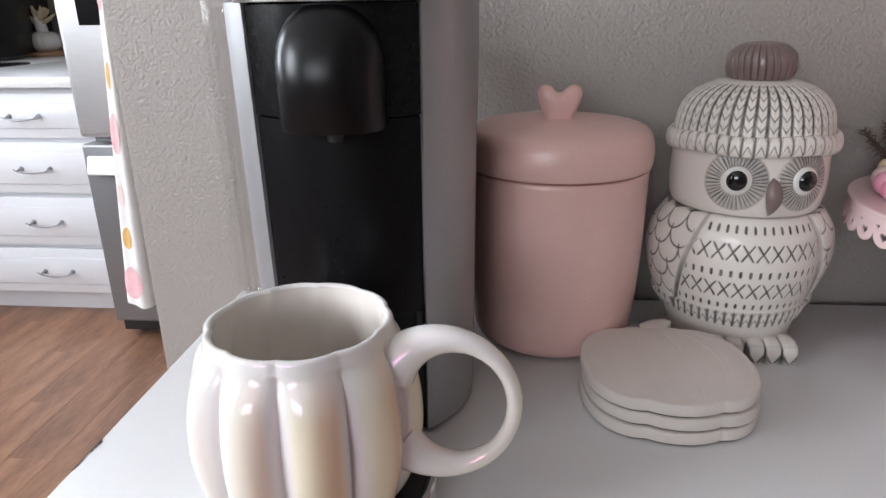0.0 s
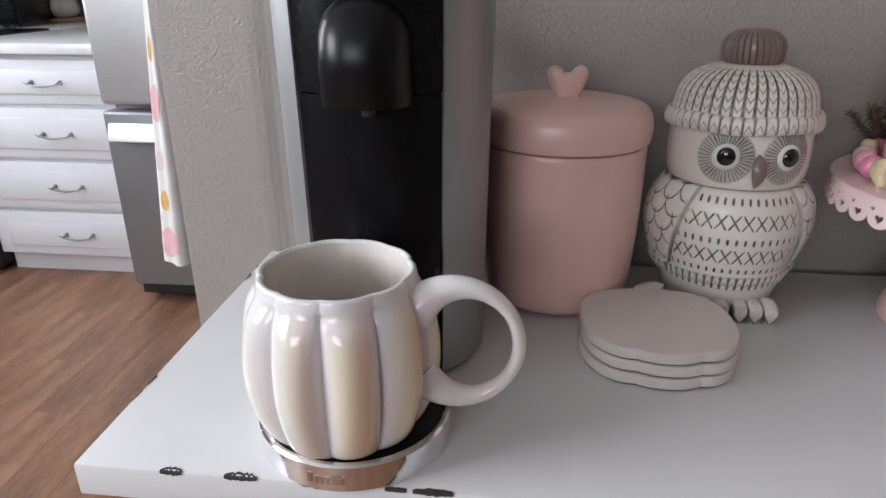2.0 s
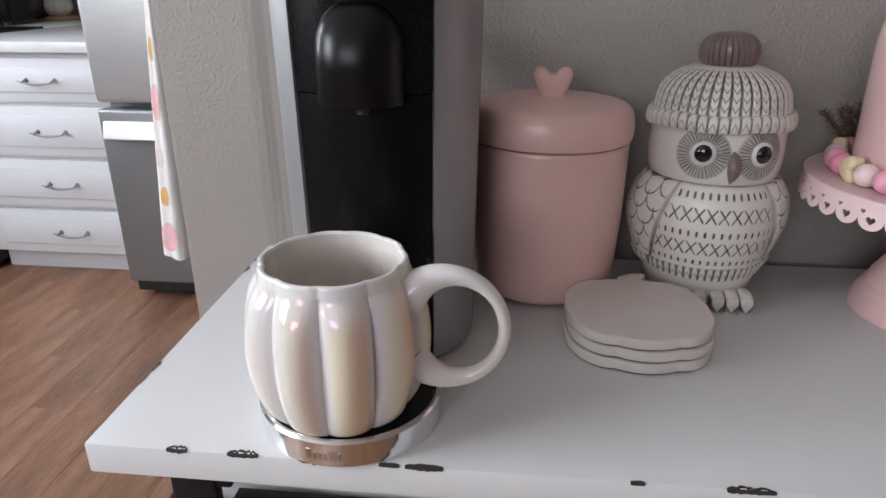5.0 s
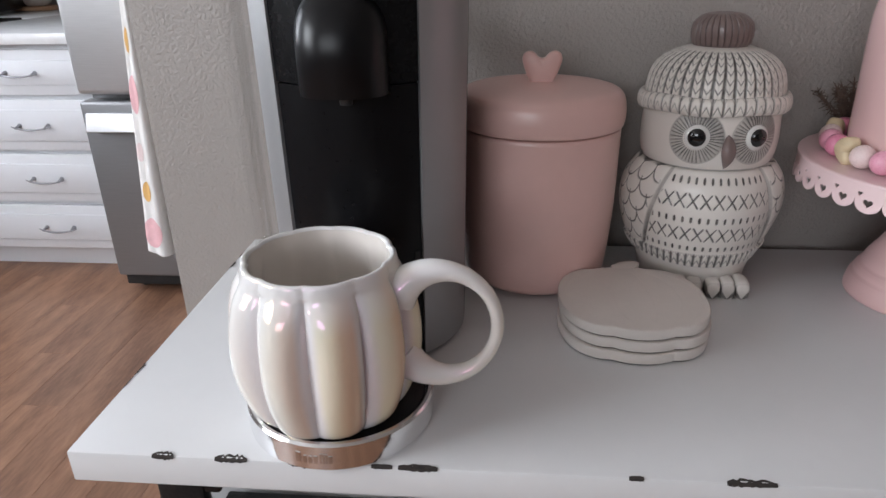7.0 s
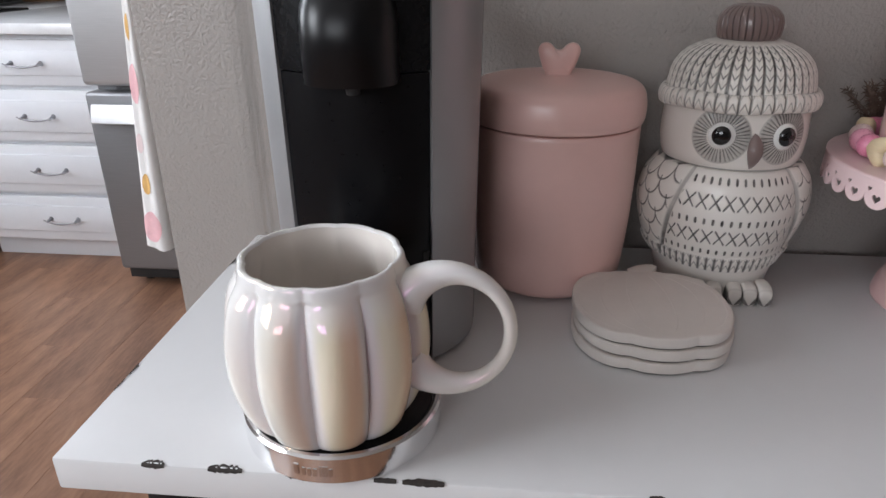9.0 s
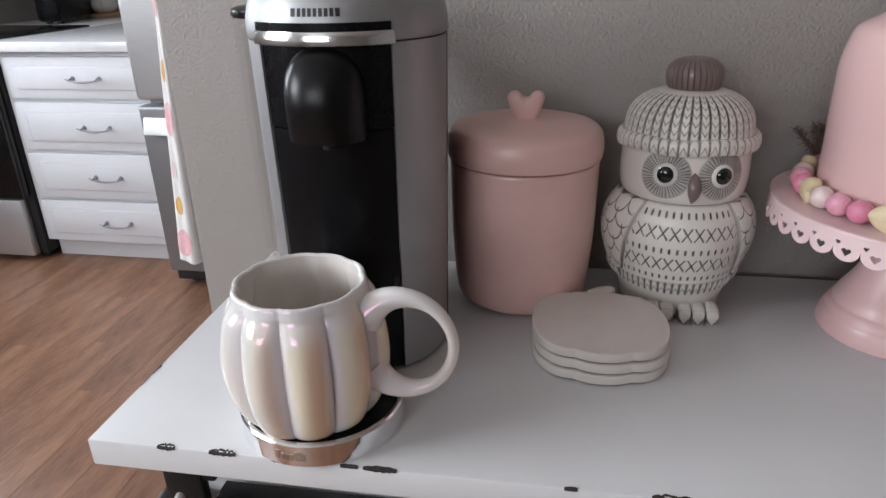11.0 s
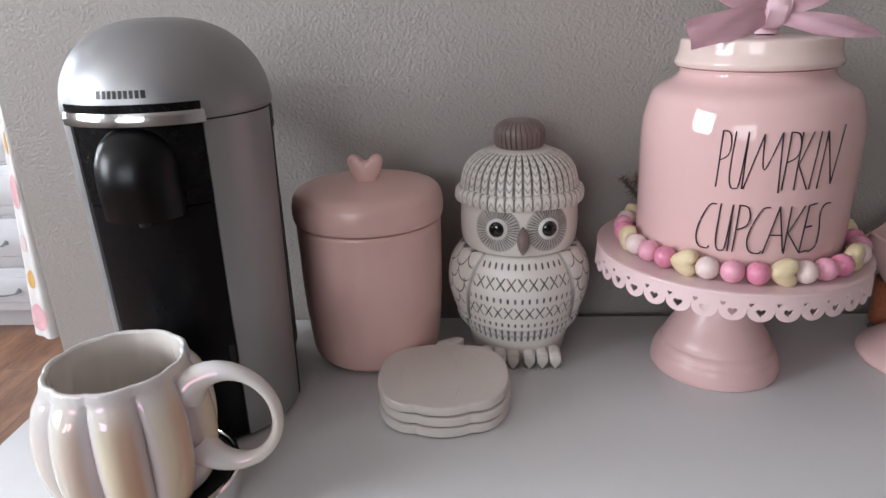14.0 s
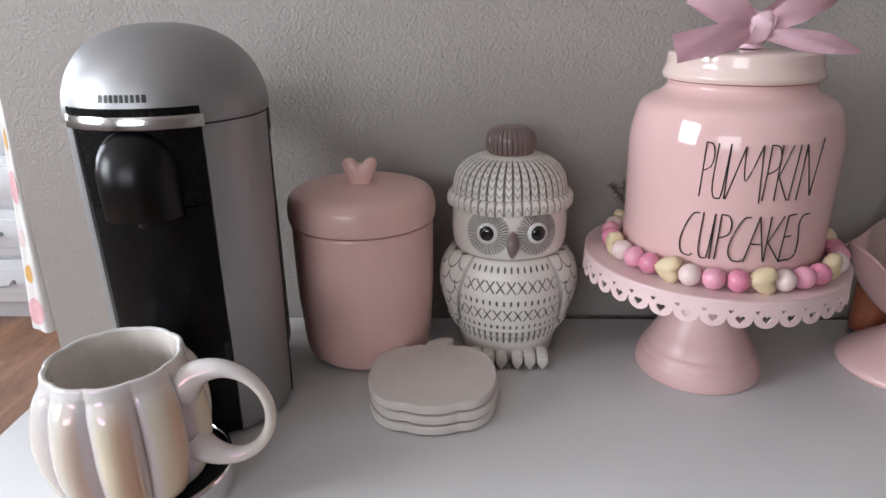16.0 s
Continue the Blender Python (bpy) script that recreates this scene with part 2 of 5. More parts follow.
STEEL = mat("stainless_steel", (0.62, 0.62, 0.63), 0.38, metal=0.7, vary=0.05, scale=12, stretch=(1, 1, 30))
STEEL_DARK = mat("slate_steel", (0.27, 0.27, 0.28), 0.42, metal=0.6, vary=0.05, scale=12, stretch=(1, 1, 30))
NICKEL = mat("brushed_nickel", (0.30, 0.30, 0.32), 0.45, metal=0.5, vary=0.08, scale=60)
OVEN_GLASS = mat("black_oven_glass", (0.008, 0.008, 0.009), 0.07, vary=0.1)
CLOTH = mat("white_cotton", (0.78, 0.765, 0.75), 0.9, vary=0.04, scale=60, bump=0.4, bump_scale=1200)
PRINT_PINK = mat("pink_cloth_print", (0.76, 0.45, 0.48), 0.9, vary=0.1, scale=90, bump=0.3, bump_scale=1200)
PRINT_PALE = mat("pale_pink_cloth_print", (0.76, 0.62, 0.62), 0.9, vary=0.06, scale=90, bump=0.3, bump_scale=1200)
PRINT_OCHRE = mat("ochre_cloth_print", (0.70, 0.42, 0.15), 0.9, vary=0.1, scale=90, bump=0.3, bump_scale=1200)
AMBER = mat("orange_sprinkles", (0.34, 0.10, 0.045), 0.6, vary=0.5, scale=500, bump=0.5, bump_scale=900)
SLAB_WOOD = mat("light_wood_slab", (0.45, 0.27, 0.16), 0.6, vary=0.15, scale=20, stretch=(1, 8, 1))
TRIM = mat("white_trim_paint", (0.78, 0.78, 0.77), 0.4, vary=0.02)

# ---- mesh helpers ----


def smooth_by_angle(me, limit=40):
    for p in me.polygons:
        p.use_smooth = True
    if hasattr(me, "set_sharp_from_angle"):
        me.set_sharp_from_angle(angle=radians(limit))


def link(name, me, material, parent=None, label="", limit=40):
    smooth_by_angle(me, limit)
    me.materials.append(material)
    ob = new(name, me)
    if parent is not None:
        ob.parent = parent
    return tagged(ob, label)


def part(name, bm, material, parent=None, label="", limit=40):
    bmesh.ops.recalc_face_normals(bm, faces=bm.faces)
    me = bpy.data.meshes.new(name)
    bm.to_mesh(me)
    bm.free()
    return link(name, me, material, parent, label, limit)


def thing(name, label, category, at=(0, 0, 0), turn=0, group="", kind=""):
    e = new(name)
    e.empty_display_size = 0.02
    e.matrix_world = pose(*at, 0, 0, turn)
    return tagged(e, label, category, group, kind)


def box(bm, lo, hi, bevel=0.0, segs=2):
    r = bmesh.ops.create_cube(bm, size=1)
    for v in r["verts"]:
        v.co = Vector([lo[i] + (v.co[i] + 0.5) * (hi[i] - lo[i]) for i in range(3)])
    if bevel:
        edges = list({e for v in r["verts"] for e in v.link_edges})
        bmesh.ops.bevel(bm, geom=edges, offset=bevel, segments=segs, affect="EDGES", profile=0.5)
    return bm


def boxes(*specs):
    bm = bmesh.new()
    for s in specs:
        box(bm, *s)
    return bm


def lathe(profile, segs=64, at=(0, 0, 0), scale=(1, 1), radius=None):
    """Turns (r, z) pairs about the upright axis; radius(angle, r, z) may change r."""
    bm = bmesh.new()
    rings = []
    for r, z in profile:
        if r < 1e-6:
            rings.append([bm.verts.new((at[0], at[1], at[2] + z))])
            continue
        ring = []
        for i in range(segs):
            a = 2 * math.pi * i / segs
            q = radius(a, r, z) if radius else r
            ring.append(bm.verts.new((at[0] + q * math.cos(a) * scale[0], at[1] + q * math.sin(a) * scale[1], at[2] + z)))
        rings.append(ring)
    for a, b in zip(rings, rings[1:]):
        for i in range(segs):
            j = (i + 1) % segs
            if len(a) == 1 and len(b) == 1:
                continue
            if len(a) == 1:
                bm.faces.new((a[0], b[i], b[j]))
            elif len(b) == 1:
                bm.faces.new((a[i], a[j], b[0]))
            else:
                bm.faces.new((a[i], a[j], b[j], b[i]))
    return bm


def curve_profile(points, steps=6):
    """A smooth Catmull-Rom line through (r, z) points."""
    p = [Vector((*q, 0)) for q in points]
    out = []
    for i in range(len(p) - 1):
        a, b, c, d = p[max(i - 1, 0)], p[i], p[i + 1], p[min(i + 2, len(p) - 1)]
        for k in range(steps):
            t = k / steps
            v = 0.5 * (2 * b + (c - a) * t + (2 * a - 5 * b + 4 * c - d) * t * t + (3 * b - a - 3 * c + d) * t ** 3)
            out.append((max(v.x, 0), v.y))
    return out + [tuple(points[-1])]


def tube(bm, pts, radius, sides=8, closed=False, flat=1.0, up=(0, 0, 1)):
    """A tube along points; radius may be a number or one number a point."""
    pts = [Vector(p) for p in pts]
    rings, n = [], len(pts)
    for i, p in enumerate(pts):
        a, b = (pts[i - 1], pts[(i + 1) % n]) if closed else (pts[max(i - 1, 0)], pts[min(i + 1, n - 1)])
        d = (b - a).normalized()
        u = Vector(up)
        if abs(d.dot(u)) > 0.95:
            u = Vector((1, 0, 0)) if abs(d.x) < 0.9 else Vector((0, 1, 0))
        s = d.cross(u).normalized()
        w = s.cross(d)
        r = radius if isinstance(radius, (int, float)) else radius[i]
        rings.append([bm.verts.new(p + (s * math.cos(2 * math.pi * k / sides) + w * flat * math.sin(2 * math.pi * k / sides)) * r) for k in range(sides)])
    m = n if closed else n - 1
    for i in range(m):
        a, b = rings[i], rings[(i + 1) % n]
        for k in range(sides):
            bm.faces.new((a[k], a[(k + 1) % sides], b[(k + 1) % sides], b[k]))
    if not closed:
        bm.faces.new(rings[0][::-1])
        bm.faces.new(rings[-1])
    return bm


def ellipsoid(bm, at, r, seg=20, rings=12, m=None):
    got = bmesh.ops.create_uvsphere(bm, u_segments=seg, v_segments=rings, radius=1)
    t = Matrix.Translation(at) @ (m or Matrix()) @ Matrix.Diagonal((*r, 1))
    bmesh.ops.transform(bm, matrix=t, verts=got["verts"])
    return bm


def grid(name, pos, material, parent, label="", wrap=True, wash=None, cap=False):
    """A mesh from an array of places (rows, columns, 3), closed round the columns."""
    rows, cols = pos.shape[:2]
    i, j = np.meshgrid(np.arange(rows - 1), np.arange(cols if wrap else cols - 1), indexing="ij")
    k = (j + 1) % cols
    f = np.stack([i * cols + j, i * cols + k, (i + 1) * cols + k, (i + 1) * cols + j], -1).reshape(-1, 4)
    faces = f.tolist()
    if cap:
        faces += [list(range(cols))[::-1], list(range((rows - 1) * cols, rows * cols))]
    me = bpy.data.meshes.new(name)
    me.from_pydata(pos.reshape(-1, 3).tolist(), [], faces)
    if wash is not None:
        a = me.attributes.new("wash", "FLOAT", "POINT")
        a.data.foreach_set("value", np.clip(wash, 0, 1).astype(np.float32).ravel())
    me.update()
    return link(name, me, material, parent, label, 60)


def prism(outline, z0, z1, bevel=0.0, segs=2):
    """An upright slab with the given outline."""
    bm = bmesh.new()
    vs = [bm.verts.new((x, y, z0)) for x, y in outline]
    f = bm.faces.new(vs)
    up = bmesh.ops.extrude_face_region(bm, geom=[f])
    top = [v for v in up["geom"] if isinstance(v, bmesh.types.BMVert)]
    bmesh.ops.translate(bm, vec=(0, 0, z1 - z0), verts=top)
    bmesh.ops.recalc_face_normals(bm, faces=bm.faces)
    if bevel:
        rim = [e for e in bm.edges if abs(e.verts[0].co.z - e.verts[1].co.z) < 1e-6]
        bmesh.ops.bevel(bm, geom=rim, offset=bevel, segments=segs, affect="EDGES", profile=0.5)
    return bm


def arc_shell(rad, a0, a1, z0, z1, thick, n=24, m=8, taper=None):
    """A curved plate: radius rad(z) about the z axis, angles from the front (-y) in degrees, positive to +x."""
    bm = bmesh.new()
    lay = []
    for off in (0, -thick):
        rows = []
        for i in range(m + 1):
            z = z0 + (z1 - z0) * i / m
            row = []
            for j in range(n + 1):
                a = radians(a0 + (a1 - a0) * j / n)
                r = rad(z) + off
                row.append(bm.verts.new((r * math.sin(a), -r * math.cos(a), z)))
            rows.append(row)
        lay.append(rows)
    o, q = lay
    for i in range(m):
        for j in range(n):
            bm.faces.new((o[i][j], o[i][j + 1], o[i + 1][j + 1], o[i + 1][j]))
            bm.faces.new((q[i][j], q[i + 1][j], q[i + 1][j + 1], q[i][j + 1]))
    for i in range(m):
        for j in (0, n):
            bm.faces.new((o[i][j], o[i + 1][j], q[i + 1][j], q[i][j]))
    for j in range(n):
        for i in (0, m):
            bm.faces.new((o[i][j], o[i][j + 1], q[i][j + 1], q[i][j]))
    return bm


def smoothstep(a, b, x):
    t = np.clip((x - a) / (b - a), 0, 1)
    return t * t * (3 - 2 * t)


TOP = 0.8555   # height of the console's top
WALL_Y = 0.557  # face of the wall behind it

# ---- the room ----


def wall(name, *specs, label="beige painted wall with knock-down plaster texture"):
    return tagged(part(name, boxes(*specs), WALL), label, "wall", kind="structure")


wall("wall_north", ((-0.339, WALL_Y, 0), (2.6, WALL_Y + 0.115, 2.5), 0.006))
wall("wall_kitchen", ((-2.82, 3.76, 0), (2.6, 3.90, 2.5)))
wall("wall_east", ((2.6, -3.52, 0), (2.74, 3.90, 2.5)))
W0, W1, K0, K1 = -1.42, -0.02, 1.15, 1.95
wall("wall_west", ((-2.82, -3.52, 0), (-2.68, W0, 2.5)), ((-2.82, W1, 0), (-2.68, K0, 2.5)), ((-2.82, K1, 0), (-2.68, 3.76, 2.5)),
     ((-2.82, W0, 0), (-2.68, W1, 1.22)), ((-2.82, W0, 2.28), (-2.68, W1, 2.5)), ((-2.82, K0, 0), (-2.68, K1, 1.0)), ((-2.82, K0, 2.1), (-2.68, K1, 2.5)))
B0, B1 = -2.25, -0.45
wall("wall_south", ((-2.68, -3.52, 0), (B0, -3.38, 2.5)), ((B1, -3.52, 0), (2.6, -3.38, 2.5)), ((B0, -3.52, 0), (B1, -3.38, 1.15)), ((B0, -3.52, 2.35), (B1, -3.38, 2.5)))
tagged(part("ceiling", boxes(((-2.82, -3.52, 2.5), (2.74, 3.90, 2.62))), CEIL), "white textured ceiling", "ceiling", kind="structure")


def window(name, centre, wide, high, turn):
    w = thing(name, "white framed window with mullions and clear panes", "window", centre, turn, kind="structure")
    h, v = wide / 2, high / 2
    part("window_frame", boxes(((-h, -0.03, -v), (-h + 0.05, 0.03, v), 0.004), ((h - 0.05, -0.03, -v), (h, 0.03, v), 0.004),
                               ((-h + 0.05, -0.03, -v), (h - 0.05, 0.03, -v + 0.05), 0.004), ((-h + 0.05, -0.03, v - 0.05), (h - 0.05, 0.03, v), 0.004)), TRIM, w)
    part("mullion", boxes(((-0.015, -0.02, -v + 0.05), (0.015, 0.02, v - 0.05), 0.003)), TRIM, w)
    part("mullion", boxes(((-h + 0.05, -0.02, -0.015), (-0.015, 0.02, 0.015), 0.003)), TRIM, w)
    part("mullion", boxes(((0.015, -0.02, -0.015), (h - 0.05, 0.02, 0.015), 0.003)), TRIM, w)
    return w


window("window_1", (-2.60, (W0 + W1) / 2, 1.75), W1 - W0, 1.06, 90)
window("window_2", ((B0 + B1) / 2, -3.30, 1.75), B1 - B0, 1.2, 0)
window("window_3", (-2.60, (K0 + K1) / 2, 1.55), K1 - K0, 1.1, 90)

# ---- the white console and its iron hardware ----
console = thing("console_table", "white painted wooden console with chipped dark edges and black iron hardware", "console", (0, 0, 0))
X0, X1, Y0, Y1 = -0.240, 1.05, 0.2232, 0.5415
bm = box(bmesh.new(), (X0, Y0, TOP - 0.0215), (X1, Y1, TOP), 0.0016, 2)
part("tabletop", bm, WHITE_PAINT, console, "white tabletop with worn edges")
part("apron", boxes(((-0.19, Y0 + 0.036, TOP - 0.30), (X1 - 0.05, Y1 - 0.01, TOP - 0.0225), 0.002)), WHITE_PAINT, console)
part("body", boxes(((-0.19, Y0 + 0.055, 0.06), (X1 - 0.05, Y1 - 0.01, TOP - 0.302), 0.002)), WHITE_PAINT, console)
for px in (-0.18, X1 - 0.10):
    for py in (Y0 + 0.06, Y1 - 0.06):
        part("leg", boxes(((px, py, 0), (px + 0.04, py + 0.04, 0.058), 0.002)), WHITE_PAINT, console)
rail = part("rail", boxes(((-0.1635, Y0 + 0.020, TOP - 0.100), (X1 - 0.06, Y0 + 0.026, TOP - 0.056), 0.001), ((-0.1635, Y0 + 0.014, TOP - 0.061), (X1 - 0.06, Y0 + 0.032, TOP - 0.054), 0.0015), ((-0.1635, Y0 + 0.015, TOP - 0.078), (X1 - 0.06, Y0 + 0.0195, TOP - 0.072), 0.0015)), IRON, console, "black iron sliding door rail")
part("bracket", boxes(((-0.193, Y0 + 0.004, TOP - 0.085), (-0.164, Y0 + 0.014, TOP - 0.0225), 0.003), ((-0.193, Y0 + 0.006, TOP - 0.032), (-0.155, Y0 + 0.040, TOP - 0.0235), 0.002)), IRON, console, "black iron bracket")
part("end_stop", boxes(((-0.209, Y0 + 0.010, TOP - 0.110), (-0.1935, Y0 + 0.032, TOP - 0.058), 0.004)), IRON, console)
bm = lathe([(0, 0.005), (0.002, 0.005), (0.0034, 0.0025), (0.0037, 0.0)], 16)
bmesh.ops.transform(bm, matrix=pose(-0.182, Y0 + 0.004, TOP - 0.046, 90), verts=bm.verts)
part("bolt", bm, STEEL, console, "steel bolt head")


def chip(x, y, length, top_w, side_w, along="x", seed=0):
    """A flake of missing paint that wraps over the edge: on the top and on the face below it."""
    rnd = random.Random(seed)
    bm = bmesh.new()
    n = 14
    lift = 0.00035
    a, b, c = [], [], []
    for i in range(n + 1):
        s = (i / n - 0.5) * length
        env = (1 - abs(2 * i / n - 1) ** 4) * (0.42 + 0.75 * rnd.random())
        p, q = top_w * env, side_w * env * (0.3 + rnd.random())
        if along == "x":
            a.append(bm.verts.new((x + s, Y0 + 0.001 + p, TOP + lift)))
            b.append(bm.verts.new((x + s, Y0 - lift * 0.2, TOP - 0.0004)))
            c.append(bm.verts.new((x + s, Y0 - lift, TOP - 0.0012 - q)))
        else:
            a.append(bm.verts.new((X0 + 0.001 + p, y + s, TOP + lift)))
            b.append(bm.verts.new((X0 - lift * 0.2, y + s, TOP - 0.0004)))
            c.append(bm.verts.new((X0 - lift, y + s, TOP - 0.0012 - q)))
    for u, w in ((a, b), (b, c)):
        for i in range(n):
            bm.faces.new((u[i], u[i + 1], w[i + 1], w[i]))
    return part("paint_chip", bm, CHIPPED, console, "dark chip in the white paint")


for k, (x, y, ln, tw, sw, al) in enumerate([(-0.182, 0, 0.013, 0.0028, 0.0010, "x"), (-0.142, 0, 0.019, 0.0030, 0.0014, "x"), (-0.100, 0, 0.018, 0.0006, 0.0022, "x"), (-0.036, 0, 0.022, 0.0018, 0.0012, "x"),
                                            (-0.056, 0, 0.012, 0.0008, 0.0004, "x"), (0.142, 0, 0.026, 0.0026, 0.0012, "x"), (0.082, 0, 0.008, 0.0010, 0.0004, "x"), (0, 0.308, 0.014, 0.0018, 0.001, "y"), (0, 0.292, 0.012, 0.0006, 0.001, "y"),
                                            (0, 0.478, 0.014, 0.0024, 0.001, "y"), (0, 0.500, 0.006, 0.0016, 0.001, "y")]):
    chip(x, y, ln, tw, sw, al, k)

# ---- the coffee machine ----
MX, MY = -0.0855, 0.385
machine = thing("coffee_machine", "silver and black capsule coffee machine with domed head and clear tank", "coffee machine", (MX, MY, TOP))


def body_r(z):
    return 0.0660 + 0.0035 * min(1, max(0, z / 0.245))


part("front_panel", arc_shell(lambda z: body_r(z) - 0.0022, -39.5, 39.5, 0.004, 0.190, 0.004, 28, 10), BLACK_SATIN, machine, "black front panel")
part("upper_front_panel", arc_shell(lambda z: body_r(z) - 0.0016, -39.5, 39.5, 0.1912, 0.2440, 0.004, 28, 6), BLACK_GLOSS, machine, "glossy black upper front panel")
for s in (-1, 1):
    part("side_shell", arc_shell(body_r, s * 39.7, s * 98, 0.0035, 0.2455, 0.004, 30, 12), SILVER, machine, "silver side shell")
    part("side_slot", arc_shell(lambda z: body_r(z) - 0.0014, s * 36.6 - 1.8, s * 36.6 + 1.8, 0.062, 0.082, 0.002, 4, 4), BLACK_MATT, machine)
part("back_shell", arc_shell(lambda z: body_r(z) + 0.0006, 98.4, 261.6, 0.002, 0.2455, 0.004, 30, 8), BLACK_MATT, machine, "black back shell")
part("core", lathe([(0, 0.001), (0.056, 0.001), (0.0575, 0.02), (0.063, 0.244), (0, 0.244)], 48), BLACK_MATT, machine)
part("rear_column", boxes(((-0.044, 0.05, 0), (0.044, 0.105, 0.225), 0.012, 3)), BLACK_MATT, machine)
# domed head
prof = [(0.0695, 0.2478)]
for k in range(0, 25):
    t = k / 24 * math.pi / 2
    prof.append((0.0702 * math.cos(t) ** 0.80, 0.2500 + 0.0590 * math.sin(t) ** 0.98))
prof.append((0, 0.3091))


def head_shape(a, r, z):
    return r * (1 + 0.06 * max(0, math.sin(a)) * (1 - 0.6 * (z - 0.25) / 0.058))


head = part("head", lathe([(0.06, 0.2462), (0.0685, 0.2462)] + prof, 96, radius=head_shape), SILVER, machine, "silver domed head")
part("seam", lathe([(0.067, 0.2452), (0.0688, 0.2452), (0.0688, 0.2466), (0.067, 0.2466)], 96), BLACK_MATT, machine)
part("lid_ring", tube(bmesh.new(), [(0.026 * math.cos(a) , 0.004 + 0.026 * math.sin(a), 0.3015) for a in np.linspace(0, 2 * math.pi, 40, endpoint=False)], 0.0022, 8, True), SILVER, head)
part("capsule_slot", arc_shell(lambda z: 0.0711, -39.5, 39.0, 0.2532, 0.2585, 0.006, 28, 3), BLACK_GLOSS, machine, "black slot under the head")
bm = arc_shell(lambda z: 0.0727 - 0.12 * (z - 0.2450) - 30 * (z - 0.2490) ** 2, -41.0, 40.5, 0.2450, 0.2532, 0.006, 32, 4)
part("chrome_band", bm, CHROME, machine, "polished chrome band")
part("lever", boxes(((0.044, 0.042, 0.222), (0.059, 0.054, 0.244), 0.004, 3)), BLACK_GLOSS, machine)


def on_head(az, z):
    """A place just proud of the head's front."""
    best = min(prof, key=lambda p: abs(p[1] - z))
    lo = [p for p in prof if p[1] <= z][-1]
    hi = next((p for p in prof if p[1] > z), best)
    t = (z - lo[1]) / max(1e-6, hi[1] - lo[1])
    r = lo[0] + (hi[0] - lo[0]) * t + 0.0003
    return Vector((r * math.sin(radians(az)), -r * math.cos(radians(az)), z))


# the maker's mark as plain bars
wide = [2.6, 2.0, 2.0, 2.0, 2.0, 2.0, 2.0, 2.0, 2.4]
az = -13.0
for w in wide:
    bm = bmesh.new()
    vs = [bm.verts.new(on_head(az + dx, z)) for dx, z in ((0, 0.2622), (w * 0.98, 0.2622), (w * 0.98, 0.2670), (0, 0.2670))]
    bm.faces.new(vs)
    part("mark_bar", bm, INK, head)
    az += w * 1.45

# spout housing
seg, rows = 40, 22
pos = np.zeros((rows, seg, 3))
for i in range(rows):
    t = i / (rows - 1)
    z = 0.186 + 0.060 * t
    w = 0.0265 * (1 - max(0, (t - 0.45) / 0.55) ** 2.6) ** 0.5 if t < 1 else 0.0
    d = 0.030 * (1 - max(0, (t - 0.35) / 0.65) ** 2.2) ** 0.5 if t < 1 else 0.0
    d *= 0.86 + 0.14 * math.sin(min(1, t * 2.2) * math.pi / 2)
    for j in range(seg):
        a = 2 * math.pi * j / seg
        cs, sn = math.cos(a), math.sin(a)
        pos[i, j] = (0.001 + w * math.copysign(abs(cs) ** 0.8, cs), -0.0585 - d * math.copysign(abs(sn) ** 0.9, sn) * (1 if sn > 0 else 0.1), z)
spout = grid("spout", pos, BLACK_SPOUT, machine, "glossy black rounded coffee spout", cap=True)
part("nozzle", lathe([(0, 0), (0.0035, 0), (0.004, 0.003), (0.006, 0.006), (0, 0.006)], 20, (0.004, -0.0745, 0.1815)), BLACK_MATT, spout)

# cup support in front
BX, BY, BR = -0.003, -0.1110, 0.0565
foot = part("base_ring", lathe([(0, 0.0), (BR - 0.001, 0.0), (BR, 0.001), (BR, 0.0160), (BR - 0.0012, 0.0174), (BR - 0.003, 0.0176), (BR - 0.004, 0.0162), (BR - 0.0045, 0.0120), (0, 0.0120)], 96, (BX, BY, 0)), CHROME, machine, "polished chrome drip base ring")
part("drip_tray", lathe([(0, 0.0123), (BR - 0.0052, 0.0123), (BR - 0.0052, 0.0152), (BR - 0.0062, 0.0160), (0, 0.0160)], 64, (BX, BY, 0)), BLACK_SATIN, machine, "black drip grid")
part("arm", boxes(((-0.034, -0.085, 0.001), (0.030, -0.040, 0.016), 0.003)), BLACK_SATIN, machine)
# embossed mark as plain bars
az = -14.0
for w in (4.0, 2.6, 2.6, 3.0, 1.4, 1.4, 1.4, 2.8):
    bm = arc_shell(lambda z: BR + 0.0005, az, az + w * 0.72, 0.0055, 0.0055 + (0.0062 if w > 3.5 or w < 2 else 0.0046), 0.0008, 4, 1)
    bmesh.ops.translate(bm, vec=(BX, BY, 0), verts=bm.verts)
    part("mark_bar", bm, EMBOSS, foot)
    az += w * 1.15

